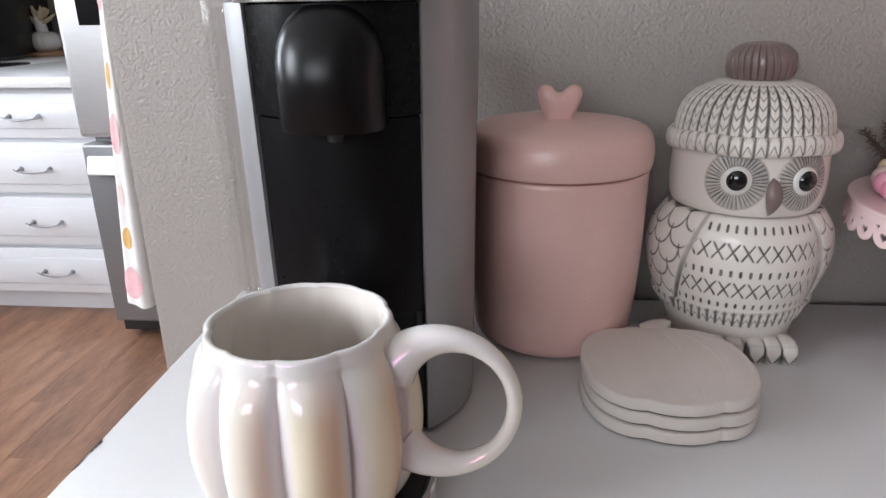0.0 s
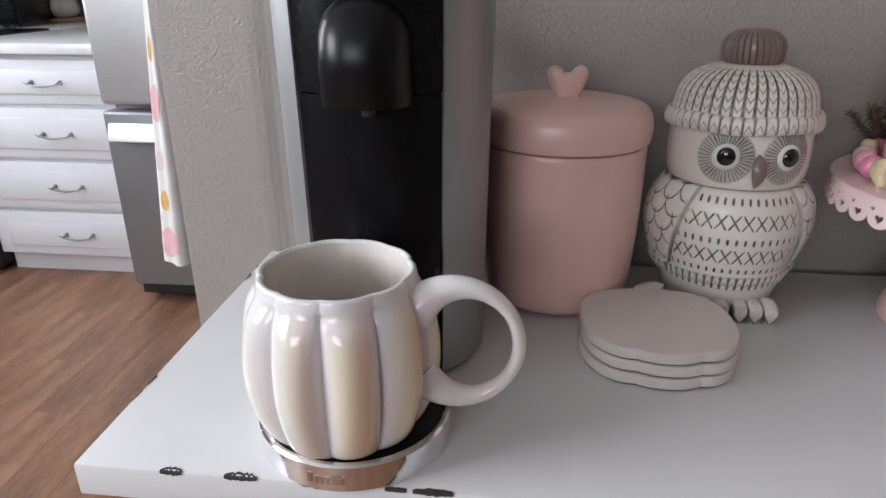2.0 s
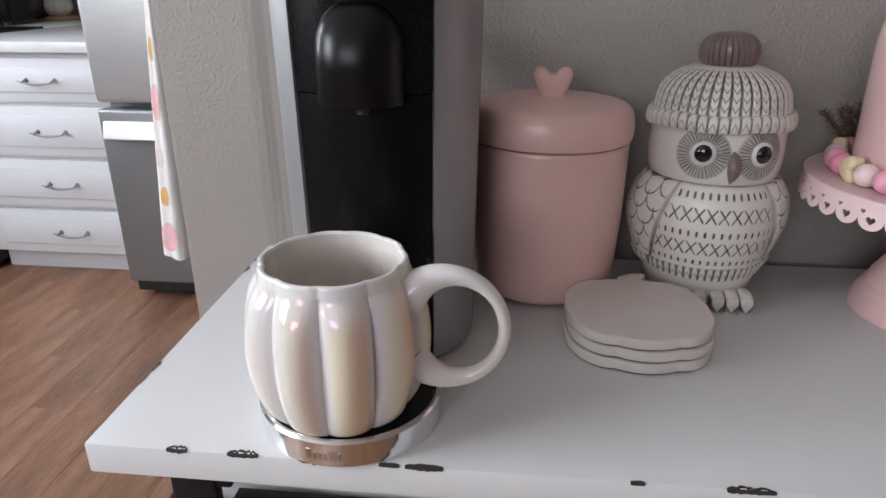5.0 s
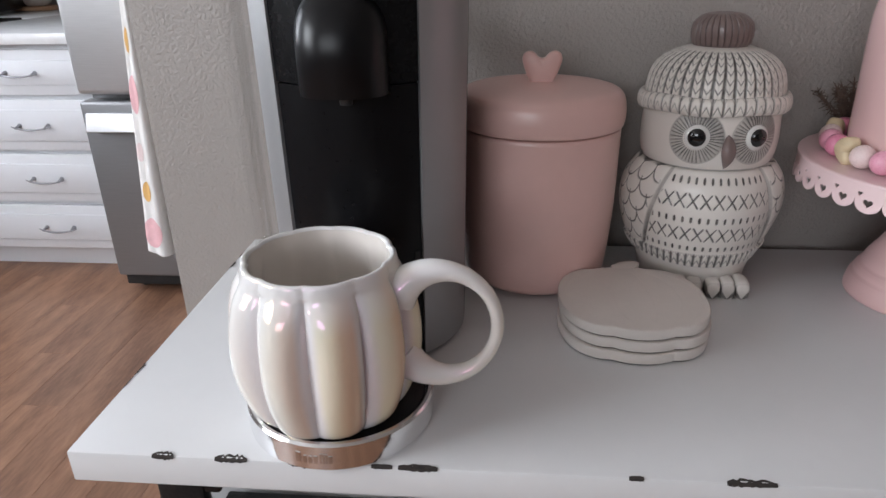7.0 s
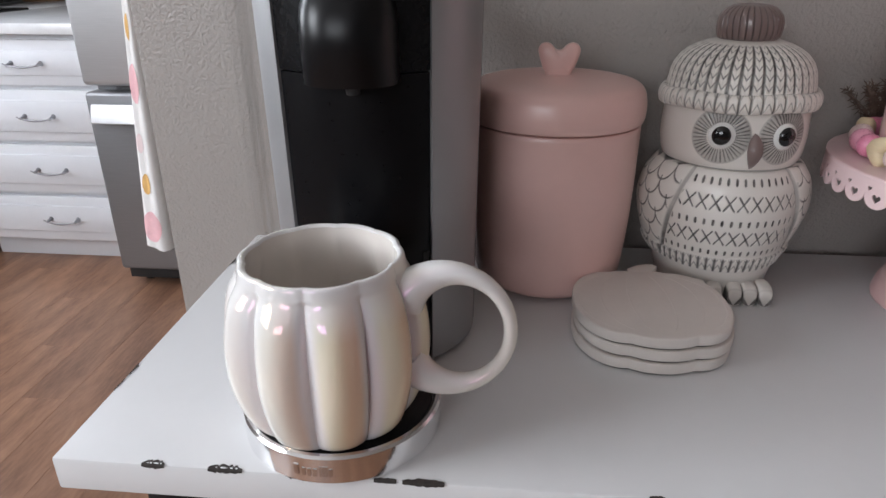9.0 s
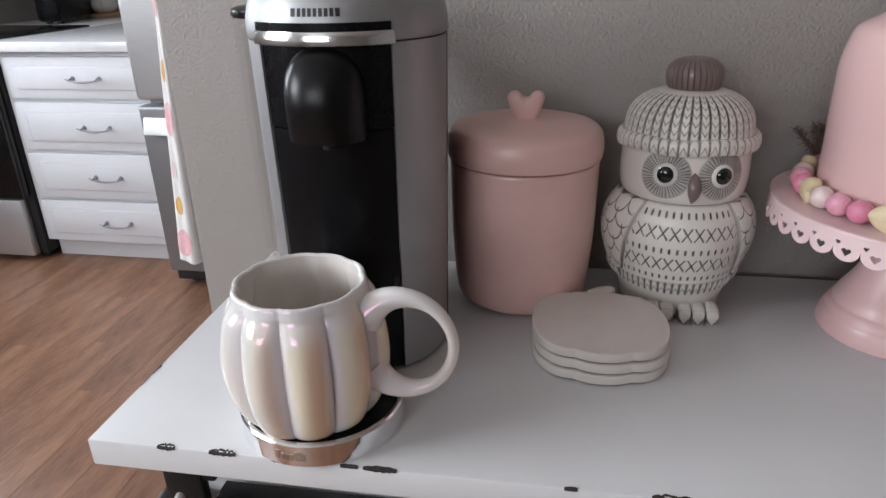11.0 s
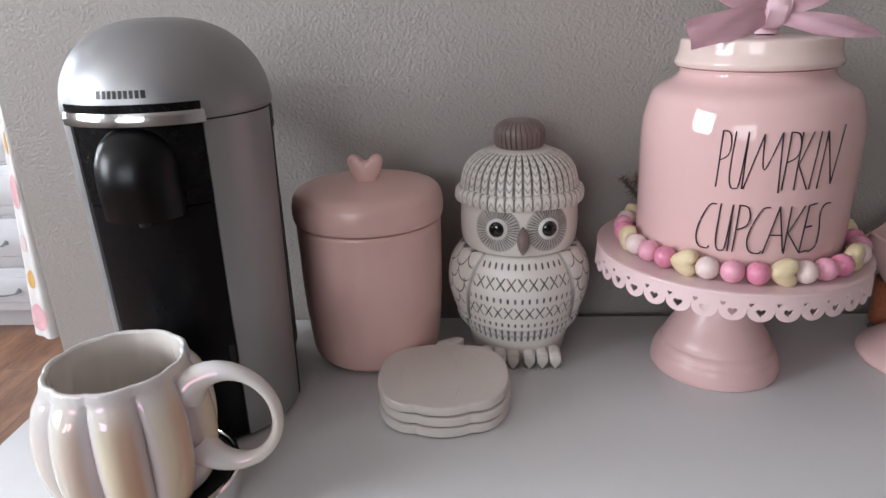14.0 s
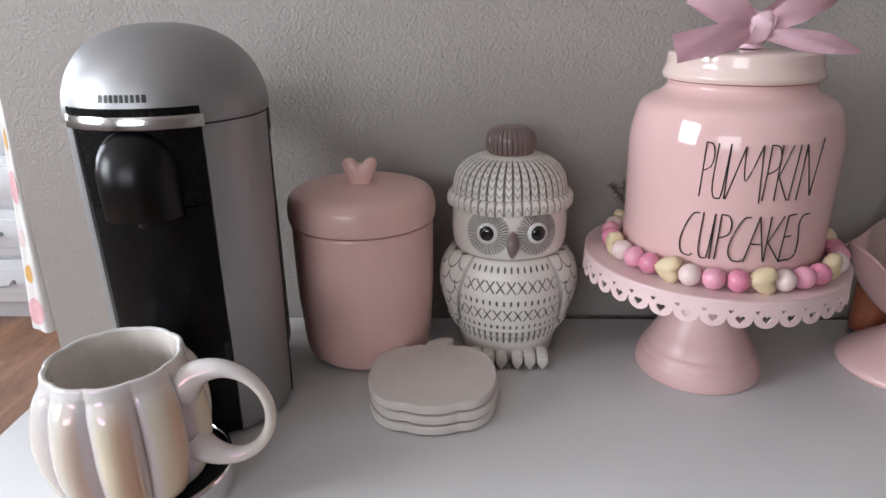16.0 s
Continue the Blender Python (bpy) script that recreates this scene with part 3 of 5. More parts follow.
# clear water tank
TX, TY = -0.085, 0.095
tank = part("water_tank", lathe(curve_profile([(0, 0.024), (0.030, 0.024), (0.0395, 0.028), (0.0425, 0.040), (0.0435, 0.15), (0.0445, 0.2515)], 5) + [(0.0425, 0.2515), (0.0415, 0.15), (0.0405, 0.042), (0.036, 0.032), (0, 0.030)], 64, (TX, TY, 0)), CLEAR, machine, "clear plastic water tank")
part("tank_lid", lathe([(0, 0.2520), (0.0440, 0.2520), (0.0452, 0.2545), (0.0445, 0.2585), (0.040, 0.2605), (0, 0.2610)], 64, (TX, TY, 0)), BLACK_SATIN, tank, "black tank lid")
part("tank_tube", tube(bmesh.new(), [(TX - 0.020, TY - 0.030, 0.034), (TX - 0.021, TY - 0.031, 0.14), (TX - 0.022, TY - 0.032, 0.245)], 0.0045, 16), CLEAR_RIB, tank, "clear vertical rib of the tank")
part("valve_ring", tube(bmesh.new(), [(TX - 0.012 + 0.016 * math.cos(a), TY - 0.034, 0.030 + 0.014 * math.sin(a)) for a in np.linspace(0, 6.28, 24, endpoint=False)], 0.0022, 8, True, up=(0, 1, 0)), CLEAR_RIB, tank)
part("tank_foot", lathe([(0, 0), (0.034, 0), (0.036, 0.004), (0.030, 0.0238), (0, 0.0238)], 40, (TX, TY, 0)), CLEAR, tank)

# ---- pumpkin mug ----
UX, UY, UZ = -0.0915, 0.2625, TOP + 0.0162
mug = thing("mug", "pearly iridescent white pumpkin-shaped mug on the drip tray", "mug", (UX, UY, UZ))
RIBS = 10


def rib(a, r, z):
    f = abs(math.cos(RIBS * a / 2 + 2.836))
    deep = 0.150 * math.sin(min(1, max(0, z / 0.088)) * math.pi) ** 0.5 + 0.040
    return r * (1 - deep * (1 - f ** 0.62))


outer = curve_profile([(0, 0.0005), (0.034, 0.0), (0.0435, 0.0035), (0.0500, 0.016), (0.0545, 0.036), (0.0543, 0.057), (0.0503, 0.0755), (0.0444, 0.0860), (0.0425, 0.0925)], 7)
lip = [(0.0422, 0.0938), (0.0410, 0.0945), (0.0396, 0.0942), (0.0386, 0.0930)]
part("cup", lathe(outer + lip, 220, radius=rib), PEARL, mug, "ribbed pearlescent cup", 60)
inner = curve_profile([(0.0385, 0.0929), (0.0395, 0.081), (0.045, 0.06), (0.048, 0.045), (0.044, 0.02), (0.032, 0.007), (0, 0.005)], 6)
part("inside", lathe(inner, 160, radius=lambda a, r, z: r * (1 - 0.35 * (1 - rib(a, 1, z)))), MUG_IN, mug, "cream glazed inside", 60)
pts, rad = [], []
for k in range(33):
    t = k / 32
    a = radians(146 - 292 * t)
    pts.append((0.0674 + 0.0304 * math.cos(a), -0.002, 0.0538 + 0.0330 * math.sin(a)))
    rad.append(0.0037 + 0.0085 * abs(2 * t - 1) ** 2.6)
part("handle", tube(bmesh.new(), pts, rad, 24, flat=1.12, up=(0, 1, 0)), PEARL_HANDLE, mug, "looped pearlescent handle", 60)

# ---- pink canister ----
canister = thing("canister", "dusty pink glazed ceramic canister with heart knob", "canister", (0.0373, 0.4780, TOP))
part("body", lathe(curve_profile([(0, 0.0006), (0.036, 0.0), (0.045, 0.001), (0.0555, 0.006), (0.0600, 0.017), (0.0636, 0.060), (0.0646, 0.105), (0.0648, 0.1325)], 6) + [(0.0640, 0.1336), (0.0605, 0.1340), (0.055, 0.1340)], 96), PINK_GLAZE, canister, "straight pink jar body")
lid = part("lid", lathe([(0.055, 0.1342), (0.0605, 0.1342), (0.0612, 0.1352), (0.0652, 0.1352)] + curve_profile([(0.0662, 0.1358), (0.0672, 0.1400), (0.0674, 0.148), (0.0650, 0.1582), (0.057, 0.1638), (0.035, 0.1668), (0.012, 0.1675), (0, 0.1675)], 6), 96), PINK_GLAZE, canister, "domed pink lid")


def heart_outline(w, h, n=40, soft=False):
    out = []
    for k in range(n):
        t = 2 * math.pi * k / n
        if soft:
            sx = math.copysign(abs(math.sin(t)) ** 2.3, math.sin(t))
            out.append((w / 2 * sx, h * (13 * math.cos(t) - 2.9 * math.cos(2 * t) - 1.2 * math.cos(3 * t) - 0.3 * math.cos(4 * t) + 2.6) / 26))
            continue
        out.append((w / 2 * math.sin(t) ** 3, h * (13 * math.cos(t) - 5 * math.cos(2 * t) - 2 * math.cos(3 * t) - math.cos(4 * t) + 2.5) / 29))
    return out


def heart_solid(w, h, d, bevel, base=None):
    """A plump heart, upright in the xz plane, thickest in the middle."""
    layers = 7
    base = base or heart_outline(w, h, 40, True)
    n = len(base)
    bm = bmesh.new()
    rings = []
    for k in range(layers):
        q = (k / (layers - 1) - 0.5) * 2
        sc = 1 - bevel / (w / 2) * (1 - math.sqrt(max(0, 1 - abs(q) ** 3)))
        rings.append([bm.verts.new((x * sc, q * d / 2, z * sc)) for x, z in base])
    for a, b in zip(rings, rings[1:]):
        for k in range(n):
            bm.faces.new((a[k], a[(k + 1) % n], b[(k + 1) % n], b[k]))
    for ring, q in ((rings[0], -1), (rings[-1], 1)):
        c = bm.verts.new((0, q * d / 2 * 1.04, 0))
        for k in range(n):
            bm.faces.new((ring[k], ring[(k + 1) % n], c))
    return bm


half = curve_profile([(0.0, 0.0078), (0.0028, 0.0086), (0.0058, 0.0118), (0.0098, 0.0132), (0.0138, 0.0118), (0.0156, 0.0080), (0.0148, 0.0035), (0.0120, -0.0045), (0.0096, -0.0090), (0.0100, -0.0135)], 4)
bm = heart_solid(0.031, 0.028, 0.0125, 0.0042, half + [(-x, z) for x, z in reversed(half[1:])])
bmesh.ops.translate(bm, vec=(0, 0, 0.1772), verts=bm.verts)
part("knob", bm, PINK_GLAZE, lid, "heart-shaped knob", 50)

# ---- owl cookie jar ----
owl = thing("cookie_jar", "off-white ceramic owl cookie jar in knitted hat and patterned sweater", "cookie jar", (0.1728, 0.4845, TOP))


def fine_angles(front=420, back=90, half=100):
    """Angles from the front, close together on the seen side."""
    a = np.linspace(-half, half, front)
    b = np.linspace(half, 360 - half, back + 2)[1:-1]
    return np.radians(np.concatenate([a, b]))


TH = fine_angles()


def wrap_angle(t):
    return (t + np.pi) % (2 * np.pi) - np.pi


def ring_mesh(name, zs, rs, ratio, label, material, pattern, cap=True):
    z = np.asarray(zs)[:, None] * np.ones_like(TH)[None]
    r = np.asarray(rs)[:, None] * np.ones_like(TH)[None]
    t = wrap_angle(TH)[None] * np.ones_like(z)
    dr, wash, dz = pattern(t, z, r)
    r = r + dr
    pos = np.stack([r * np.sin(t), -r * np.cos(t) * ratio, z + dz], -1)
    return grid(name, pos, material, owl, label, wash=wash, cap=cap)


def resample(points, n):
    p = np.array(curve_profile(points, 12))
    s = np.concatenate([[0], np.cumsum(np.hypot(*np.diff(p, axis=0).T))])
    q = np.linspace(0, s[-1], n)
    return np.interp(q, s, p[:, 0]), np.interp(q, s, p[:, 1])


def owl_body(t, z, r):
    arc = t * 0.055
    wash = np.zeros_like(z)
    dr = np.zeros_like(z)
    wing_edge = 0.90 - 0.24 * np.clip((z - 0.074) / 0.046, -1, 0.8)
    front = 1 - smoothstep(-0.07, -0.01, np.abs(t) - wing_edge)

    def mark(m, depth=0.0006):
        nonlocal wash, dr
        wash = np.maximum(wash, m)
        dr = dr - depth * m

    for zc, hh in ((0.0990, 0.0027), (0.0685, 0.0026), (0.0432, 0.0021)):
        u = (arc / 0.0061 + 0.5) % 1 - 0.5
        d = np.hypot(u * 0.0061 / 0.00100, (np.abs(z - zc) / hh) ** 2)
        mark((1 - smoothstep(0.8, 1.1, d)) * front)
    for zc, off in ((0.0838, 0.0), (0.0560, 0.3)):
        u = ((arc / 0.0093 + off + 0.5) % 1 - 0.5) * 0.0093
        v = z - zc
        for s in (-1, 1):
            d = np.abs(u * 0.83 - s * v * 0.55) / (0.00062 + 0.00012 * np.sin(arc * 900 + s + zc * 500))
            inside = 1 - smoothstep(0.9, 1.05, np.maximum(np.abs(u) / 0.0040, np.abs(v) / 0.0060))
            mark((1 - smoothstep(0.75, 1.15, d)) * inside * front)
    # ribbed hem of the sweater
    band = smoothstep(0.0270, 0.0285, z + 0.0016 * np.cos(t * 1.6)) * (1 - smoothstep(0.0375, 0.0390, z))
    u = (arc / 0.0062) % 1
    v = np.abs(u - 0.5) * 2
    slant = ((z / 0.0066 + v * 0.8) % 1)
    groove = np.maximum(1 - smoothstep(0.1, 0.5, 1 - np.abs(2 * u - 1)), (1 - smoothstep(0.05, 0.3, np.minimum(slant, 1 - slant) * 2)) * 0.8)
    mark(np.minimum(1, groove * 1.1) * band * 0.95, 0.0011)
    dr = dr + band * 0.0022
    # wings at both sides with rows of feathers
    a = np.abs(t)
    cz = (z - 0.074) / 0.046
    edge = wing_edge
    wing_in = smoothstep(0, 0.09, a - edge) * (1 - smoothstep(2.25, 2.4, a)) * (1 - smoothstep(0.92, 1.0, np.abs(cz)))
    bulge = np.sqrt(np.clip(1 - cz ** 2, 0, 1)) * np.sin(np.clip((a - edge) / 1.25, 0, 1) * np.pi) ** 0.5
    dr = dr + 0.0075 * bulge * (np.abs(cz) < 1) * (a > edge)
    rowh, colw = 0.0128, 0.0155
    rz = (0.122 - z) / rowh
    best = np.zeros_like(z)
    for shift in (0, 1):
        row = np.floor(rz) - shift
        uu = ((a * 0.056 / colw + 0.5 * (row % 2)) % 1 - 0.5) * colw
        vv = (rz - row) * rowh
        d = np.hypot(uu / (colw * 0.5), np.clip(vv - 0.004, 0, 1) / 0.0118)
        ok = (d < 1.12).astype(float)
        best = np.maximum(best, (1 - smoothstep(0.02, 0.09, np.abs(d - 1.0))) * (1.0 if shift == 0 else 1.0) * ok)
    mark(best * wing_in, 0.0006)
    line = (1 - smoothstep(0.012, 0.035, np.abs(a - edge))) * (np.abs(cz) < 0.98)
    mark(line * (0.45 + 0.4 * smoothstep(0.1, -0.5, cz)), 0.0008)
    # a little darker towards the feet
    foot_darken = 0.25 * (1 - smoothstep(0.015, 0.022, z))
    return dr, np.maximum(wash, foot_darken), 0 * z


rs, zs = resample([(0.0430, 0.0040), (0.0455, 0.0165), (0.0480, 0.026), (0.0513, 0.038), (0.0555, 0.056), (0.0578, 0.074), (0.0556, 0.092), (0.0500, 0.1035), (0.0475, 0.1062)], 230)
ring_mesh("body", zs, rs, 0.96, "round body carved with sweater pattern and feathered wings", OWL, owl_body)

EYES = 0.425


def owl_head(t, z, r):
    dr, wash = np.zeros_like(z), np.zeros_like(z)
    for s in (-1, 1):
        u = (t - s * EYES) * 0.0515 - s * 0.0004
        v = z - 0.1318
        d = np.hypot(u / 0.0196, v / 0.0196)
        ang = np.arctan2(v, u)
        rim = smoothstep(0.94, 1.0, d) * (1 - smoothstep(1.0, 1.06, d))
        inside = 1 - smoothstep(0.97, 1.0, d)
        ticks = 0.5 + 0.5 * np.cos(ang * 40 + 0.8 * np.sin(ang * 7))
        ring = smoothstep(0.42, 0.5, d)
        wash = np.maximum(wash, inside * ring * (0.40 + 0.18 * smoothstep(0.2, 0.9, np.sin(ang + 0.6)) + 0.60 * smoothstep(0.55, 0.9, ticks) * (1 - 0.45 * smoothstep(0.70, 1, d))))
        wash = np.maximum(wash, rim * 0.45)
        dr = dr + inside * 0.0011 * (1 - d ** 2 * 0.4) - inside * ring * 0.0005 * ticks
    wash = np.maximum(wash, 0.7 * (1 - smoothstep(0.1072, 0.1084, z)))
    return dr, wash, 0 * z


rs, zs = resample([(0.0465, 0.1066), (0.0490, 0.1076), (0.0515, 0.114), (0.0525, 0.126), (0.0520, 0.140), (0.0505, 0.149), (0.040, 0.155)], 170)
head_ob = ring_mesh("head", zs, rs, 0.965, "owl head lid with ringed eyes", OWL, owl_head)


def hat_dome(t, z, r):
    v = (z - 0.154) / 0.038
    cols = 42
    u = (t / (2 * np.pi) * cols) % 1
    w = np.abs(u - 0.5) * 2
    climb = np.linspace(0, 0.069, z.shape[0])[:, None]
    row = (climb / 0.0066 - w * 0.85) % 1
    g1 = 1 - smoothstep(0.14, 0.42, 1 - w)
    g2 = (1 - smoothstep(0.04, 0.30, np.minimum(row, 1 - row) * 2)) * 0.85
    g3 = (1 - smoothstep(0.0, 0.10, w)) * 0.25
    g = np.maximum(np.maximum(g1, g2), g3)
    fade = 1 - smoothstep(0.95, 1.0, v)
    return -0.0011 * g * fade + 0.0003, g * (0.95 + 0.1 * smoothstep(0.2, 0.8, v)) * fade, 0 * z


rs, zs = resample([(0.0518, 0.1570), (0.0514, 0.1645), (0.0484, 0.176), (0.0410, 0.1850), (0.028, 0.1915), (0.012, 0.1945), (0.002, 0.195)], 150)
ring_mesh("hat", zs, rs, 0.965, "knitted hat in carved ceramic", OWL, hat_dome)


def hat_brim(t, z, r):
    cols = 46
    u = (t / (2 * np.pi) * cols) % 1
    w = np.abs(u - 0.5) * 2
    row = (z / 0.0092 + w * 0.85) % 1
    g1 = 1 - smoothstep(0.05, 0.32, 1 - w)
    g2 = (1 - smoothstep(0.04, 0.22, np.minimum(row, 1 - row) * 2)) * 0.7
    g = np.maximum(g1, g2)
    return -0.0013 * g, g * 0.9, 0.0007 * np.sin(t * 5) - 0.0034 * np.sin(t * 0.5) ** 2


rs, zs = resample([(0.0505, 0.1495), (0.0545, 0.1486), (0.0568, 0.1506), (0.0574, 0.1546), (0.0565, 0.1590), (0.0538, 0.1616), (0.0500, 0.1612)], 90)
ring_mesh("hat_brim", zs, rs, 0.965, "folded knitted brim", OWL, hat_brim)


def pompon_strands(t, z, r):
    s = np.abs(np.sin(t * 15 + 0.5 * np.sin(z * 120)))
    g = 1 - smoothstep(0.0, 0.55, s)
    return -0.0009 * g, g * 0.8, 0 * z


rs, zs = resample([(0.0165, 0.1905), (0.0212, 0.1950), (0.0226, 0.2020), (0.0212, 0.2100), (0.0145, 0.2158), (0.005, 0.2176), (0.0006, 0.2178)], 60)
ring_mesh("pompon", zs, rs, 1.0, "brown pompon", BROWN_GLAZE, pompon_strands)
for s in (-1, 1):
    c = Vector((0.0530 * math.sin(s * EYES) - s * 0.0006, -0.0530 * 0.965 * math.cos(s * EYES), 0.1325))
    turn = Matrix.Rotation(s * EYES * 0.68, 4, "Z")
    part("eye_ring", ellipsoid(bmesh.new(), c, (0.0093, 0.0030, 0.0095), 32, 16, turn), EYE_WHITE, head_ob, "white eye ring")
    d = turn @ Vector((0.0003 * s, -0.0021, 0.0003))
    part("pupil", ellipsoid(bmesh.new(), c + d, (0.0065, 0.0033, 0.0068), 32, 16, turn), EYE_BLACK, head_ob, "glossy black pupil")
bm = bmesh.new()
pts = [(0, -0.0500 - 0.0062 * math.sin(math.pi * k / 14) ** 0.8, 0.1352 - 0.0255 * k / 14) for k in range(15)]
rad = [0.0003 + 0.0050 * math.sin(math.pi * (k / 14) ** 0.80) ** 0.9 for k in range(15)]
tube(bm, pts, rad, 14, flat=0.75, up=(0, 1, 0))
part("beak", bm, BROWN_GLAZE, head_ob, "brown almond-shaped beak", 60)
for s in (-1, 1):
    for k in (-1, 0, 1):
        rows, cols = 26, 30
        pos, wash = np.zeros((rows, cols, 3)), np.zeros((rows, cols))
        for i in range(rows):
            q = i / (rows - 1) * math.pi
            for j in range(cols):
                a = 2 * math.pi * j / cols
                rr = max(math.sin(q), 0.0) ** 0.30
                y = -0.0400 - 0.0112 * math.cos(q)
                pos[i, j] = (s * 0.0188 + k * 0.0115 + 0.0060 * rr ** 0.35 * math.copysign(abs(math.cos(a)) ** 0.6, math.cos(a)), y, 0.0002 + 0.0166 * rr * (0.5 + 0.5 * math.copysign(abs(math.sin(a)) ** 0.6, math.sin(a))))
                band = abs(math.sin(i * 0.75))
                wash[i, j] = 0.12 + 0.3 * max(0, 1 - band * 3.5) + 0.95 * max(0, abs(math.cos(a)) - 0.80) / 0.20
        grid("toe", pos, OWL, owl, wash=wash)

# ---- pumpkin coasters ----


def pumpkin_outline(n=160):
    out = []
    for k in range(n):
        a = 2 * math.pi * k / n
        c, s = math.cos(a), math.sin(a)
        x = 0.0535 * math.copysign(abs(c) ** 0.80, c)
        y = 0.0515 * math.copysign(abs(s) ** 0.84, s)
        lobe = 1 - 0.075 * (1 - abs(math.cos(x / 0.0545 * 4.0)) ** 0.7) * (abs(s) ** 0.6)
        y = y * lobe - (0.004 * math.exp(-(x / 0.012) ** 2) if s > 0 else 0)
        out.append((x, y))
    return out


def coaster(m, group="stack of pumpkin coasters"):
    c = thing("coaster", "cream pumpkin-shaped ceramic coaster in a stack", "coaster", group=group)
    bm = prism(pumpkin_outline(), 0.0011, 0.0090, 0.0013, 3)
    part("plate", bm, STONEWARE, c, limit=50)
    # added dark layer: carries the plate and paints the shade in the gap below
    part("shade_layer", prism([(x * 0.968, y * 0.968) for x, y in pumpkin_outline(60)], 0, 0.0013, 0.0002, 1), GAP_SHADE, c, "dark layer drawn for the shade under the coaster")
    stem = [(-0.008, 0.041), (0.012, 0.041), (0.0115, 0.051), (0.0150, 0.0570), (0.0180, 0.0630), (0.0120, 0.0670), (0.003, 0.0640), (-0.006, 0.0570)]
    part("stem", prism([(x, y - 0.0035) for x, y in stem], 0.0012, 0.0089, 0.0014, 2), STONEWARE, c)
    for s, wide in ((-1, 0.014), (1, 0.014), (-1, 0.034), (1, 0.034), (-1, 0.050), (1, 0.050)):
        pts = [(s * wide * math.cos(t) ** 0.7, 0.0430 * math.sin(t) - 0.001, 0.00885) for t in np.linspace(-1.15, 1.15, 24)]
        part("rib_line", tube(bmesh.new(), pts, 0.0006, 6, flat=0.5), STONEWARE, c)
    c.matrix_world = m
    return c


coaster(pose(0.1053, 0.3825, TOP + 0.0002, 0, 0, 1))
first = scene.objects["coaster"]
for k, (dx, dy, a) in enumerate([(0.001, 0.0005, -1.0), (-0.0005, 0.001, 0.5)]):
    copy_thing(first, pose(0.1053 + dx, 0.3825 + dy, TOP + 0.0002 + 0.0092 * (k + 1), 0, 0, 1 + a))

# ---- pink cake stand ----
CX, CY, PZ = 0.3465, 0.4470, 0.1135
stand = thing("cake_stand", "pink metal cake stand with scalloped heart-pierced rim", "cake stand", (CX, CY, TOP))
PR = 0.1072
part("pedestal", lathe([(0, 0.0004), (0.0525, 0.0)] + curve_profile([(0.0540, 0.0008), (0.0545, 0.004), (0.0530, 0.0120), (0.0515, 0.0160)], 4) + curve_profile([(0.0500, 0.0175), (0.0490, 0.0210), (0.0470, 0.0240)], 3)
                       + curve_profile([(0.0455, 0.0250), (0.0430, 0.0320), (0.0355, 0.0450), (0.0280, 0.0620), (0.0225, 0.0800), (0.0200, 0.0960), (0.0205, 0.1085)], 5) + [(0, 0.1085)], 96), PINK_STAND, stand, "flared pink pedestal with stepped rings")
part("plate", lathe([(0, 0.1090), (PR - 0.002, 0.1090), (PR, 0.1102)] + curve_profile([(PR + 0.0006, 0.1115), (PR, 0.1130), (PR - 0.003, PZ + 0.0004), (PR - 0.008, PZ), (0, PZ)], 4), 128), PINK_METAL, stand, "round pink plate")


def scallop_mesh(count):
    """One scallop of the rim, with a large and a small heart cut through it."""
    w, h, thick = 2 * math.pi * PR / count, 0.0190, 0.0011
    bm = bmesh.new()

    def loop(pts):
        vs = [bm.verts.new((x, 0, z)) for x, z in pts]
        return [bm.edges.new((vs[i], vs[(i + 1) % len(vs)])) for i in range(len(vs))]

    outline = [(-w / 2, 0), (-w / 2, -h * 0.50)]
    for k in range(1, 16):
        a = math.pi * k / 16
        outline.append((-w / 2 * math.cos(a), -h * 0.50 - h * 0.50 * math.sin(a) ** 0.8))
    outline += [(w / 2, -h * 0.50), (w / 2, 0)]
    edges = loop(outline)
    edges += loop([(x, z - h * 0.66) for x, z in heart_outline(w * 0.36, h * 0.32, 20)])
    edges += loop([(x - w * 0.36, z - h * 0.35) for x, z in heart_outline(w * 0.20, h * 0.18, 14)])
    bmesh.ops.triangle_fill(bm, use_beauty=True, edges=edges)
    bmesh.ops.subdivide_edges(bm, edges=[e for e in bm.edges if e.calc_length() > w * 0.3], cuts=2)
    bmesh.ops.triangulate(bm, faces=bm.faces)
    got = bmesh.ops.extrude_face_region(bm, geom=list(bm.faces))
    for v in got["geom"]:
        if isinstance(v, bmesh.types.BMVert):
            v.co.y += thick
    for v in bm.verts:
        a = v.co.x / PR
        r = PR + 0.0003 - v.co.y - 0.05 * v.co.z
        v.co = Vector((r * math.sin(a), -r * math.cos(a), 0.1115 + v.co.z))
    bmesh.ops.recalc_face_normals(bm, faces=bm.faces)
    me = bpy.data.meshes.new("scallop")
    bm.to_mesh(me)
    bm.free()
    me.materials.append(PINK_METAL)
    smooth_by_angle(me, 40)
    return me


COUNT = 36
me = scallop_mesh(COUNT)
for k in range(COUNT):
    ob = new("scallop", me)
    ob.parent = stand
    ob.matrix_basis = pose(0, 0, 0, 0, 0, 360 / COUNT * k + 3)

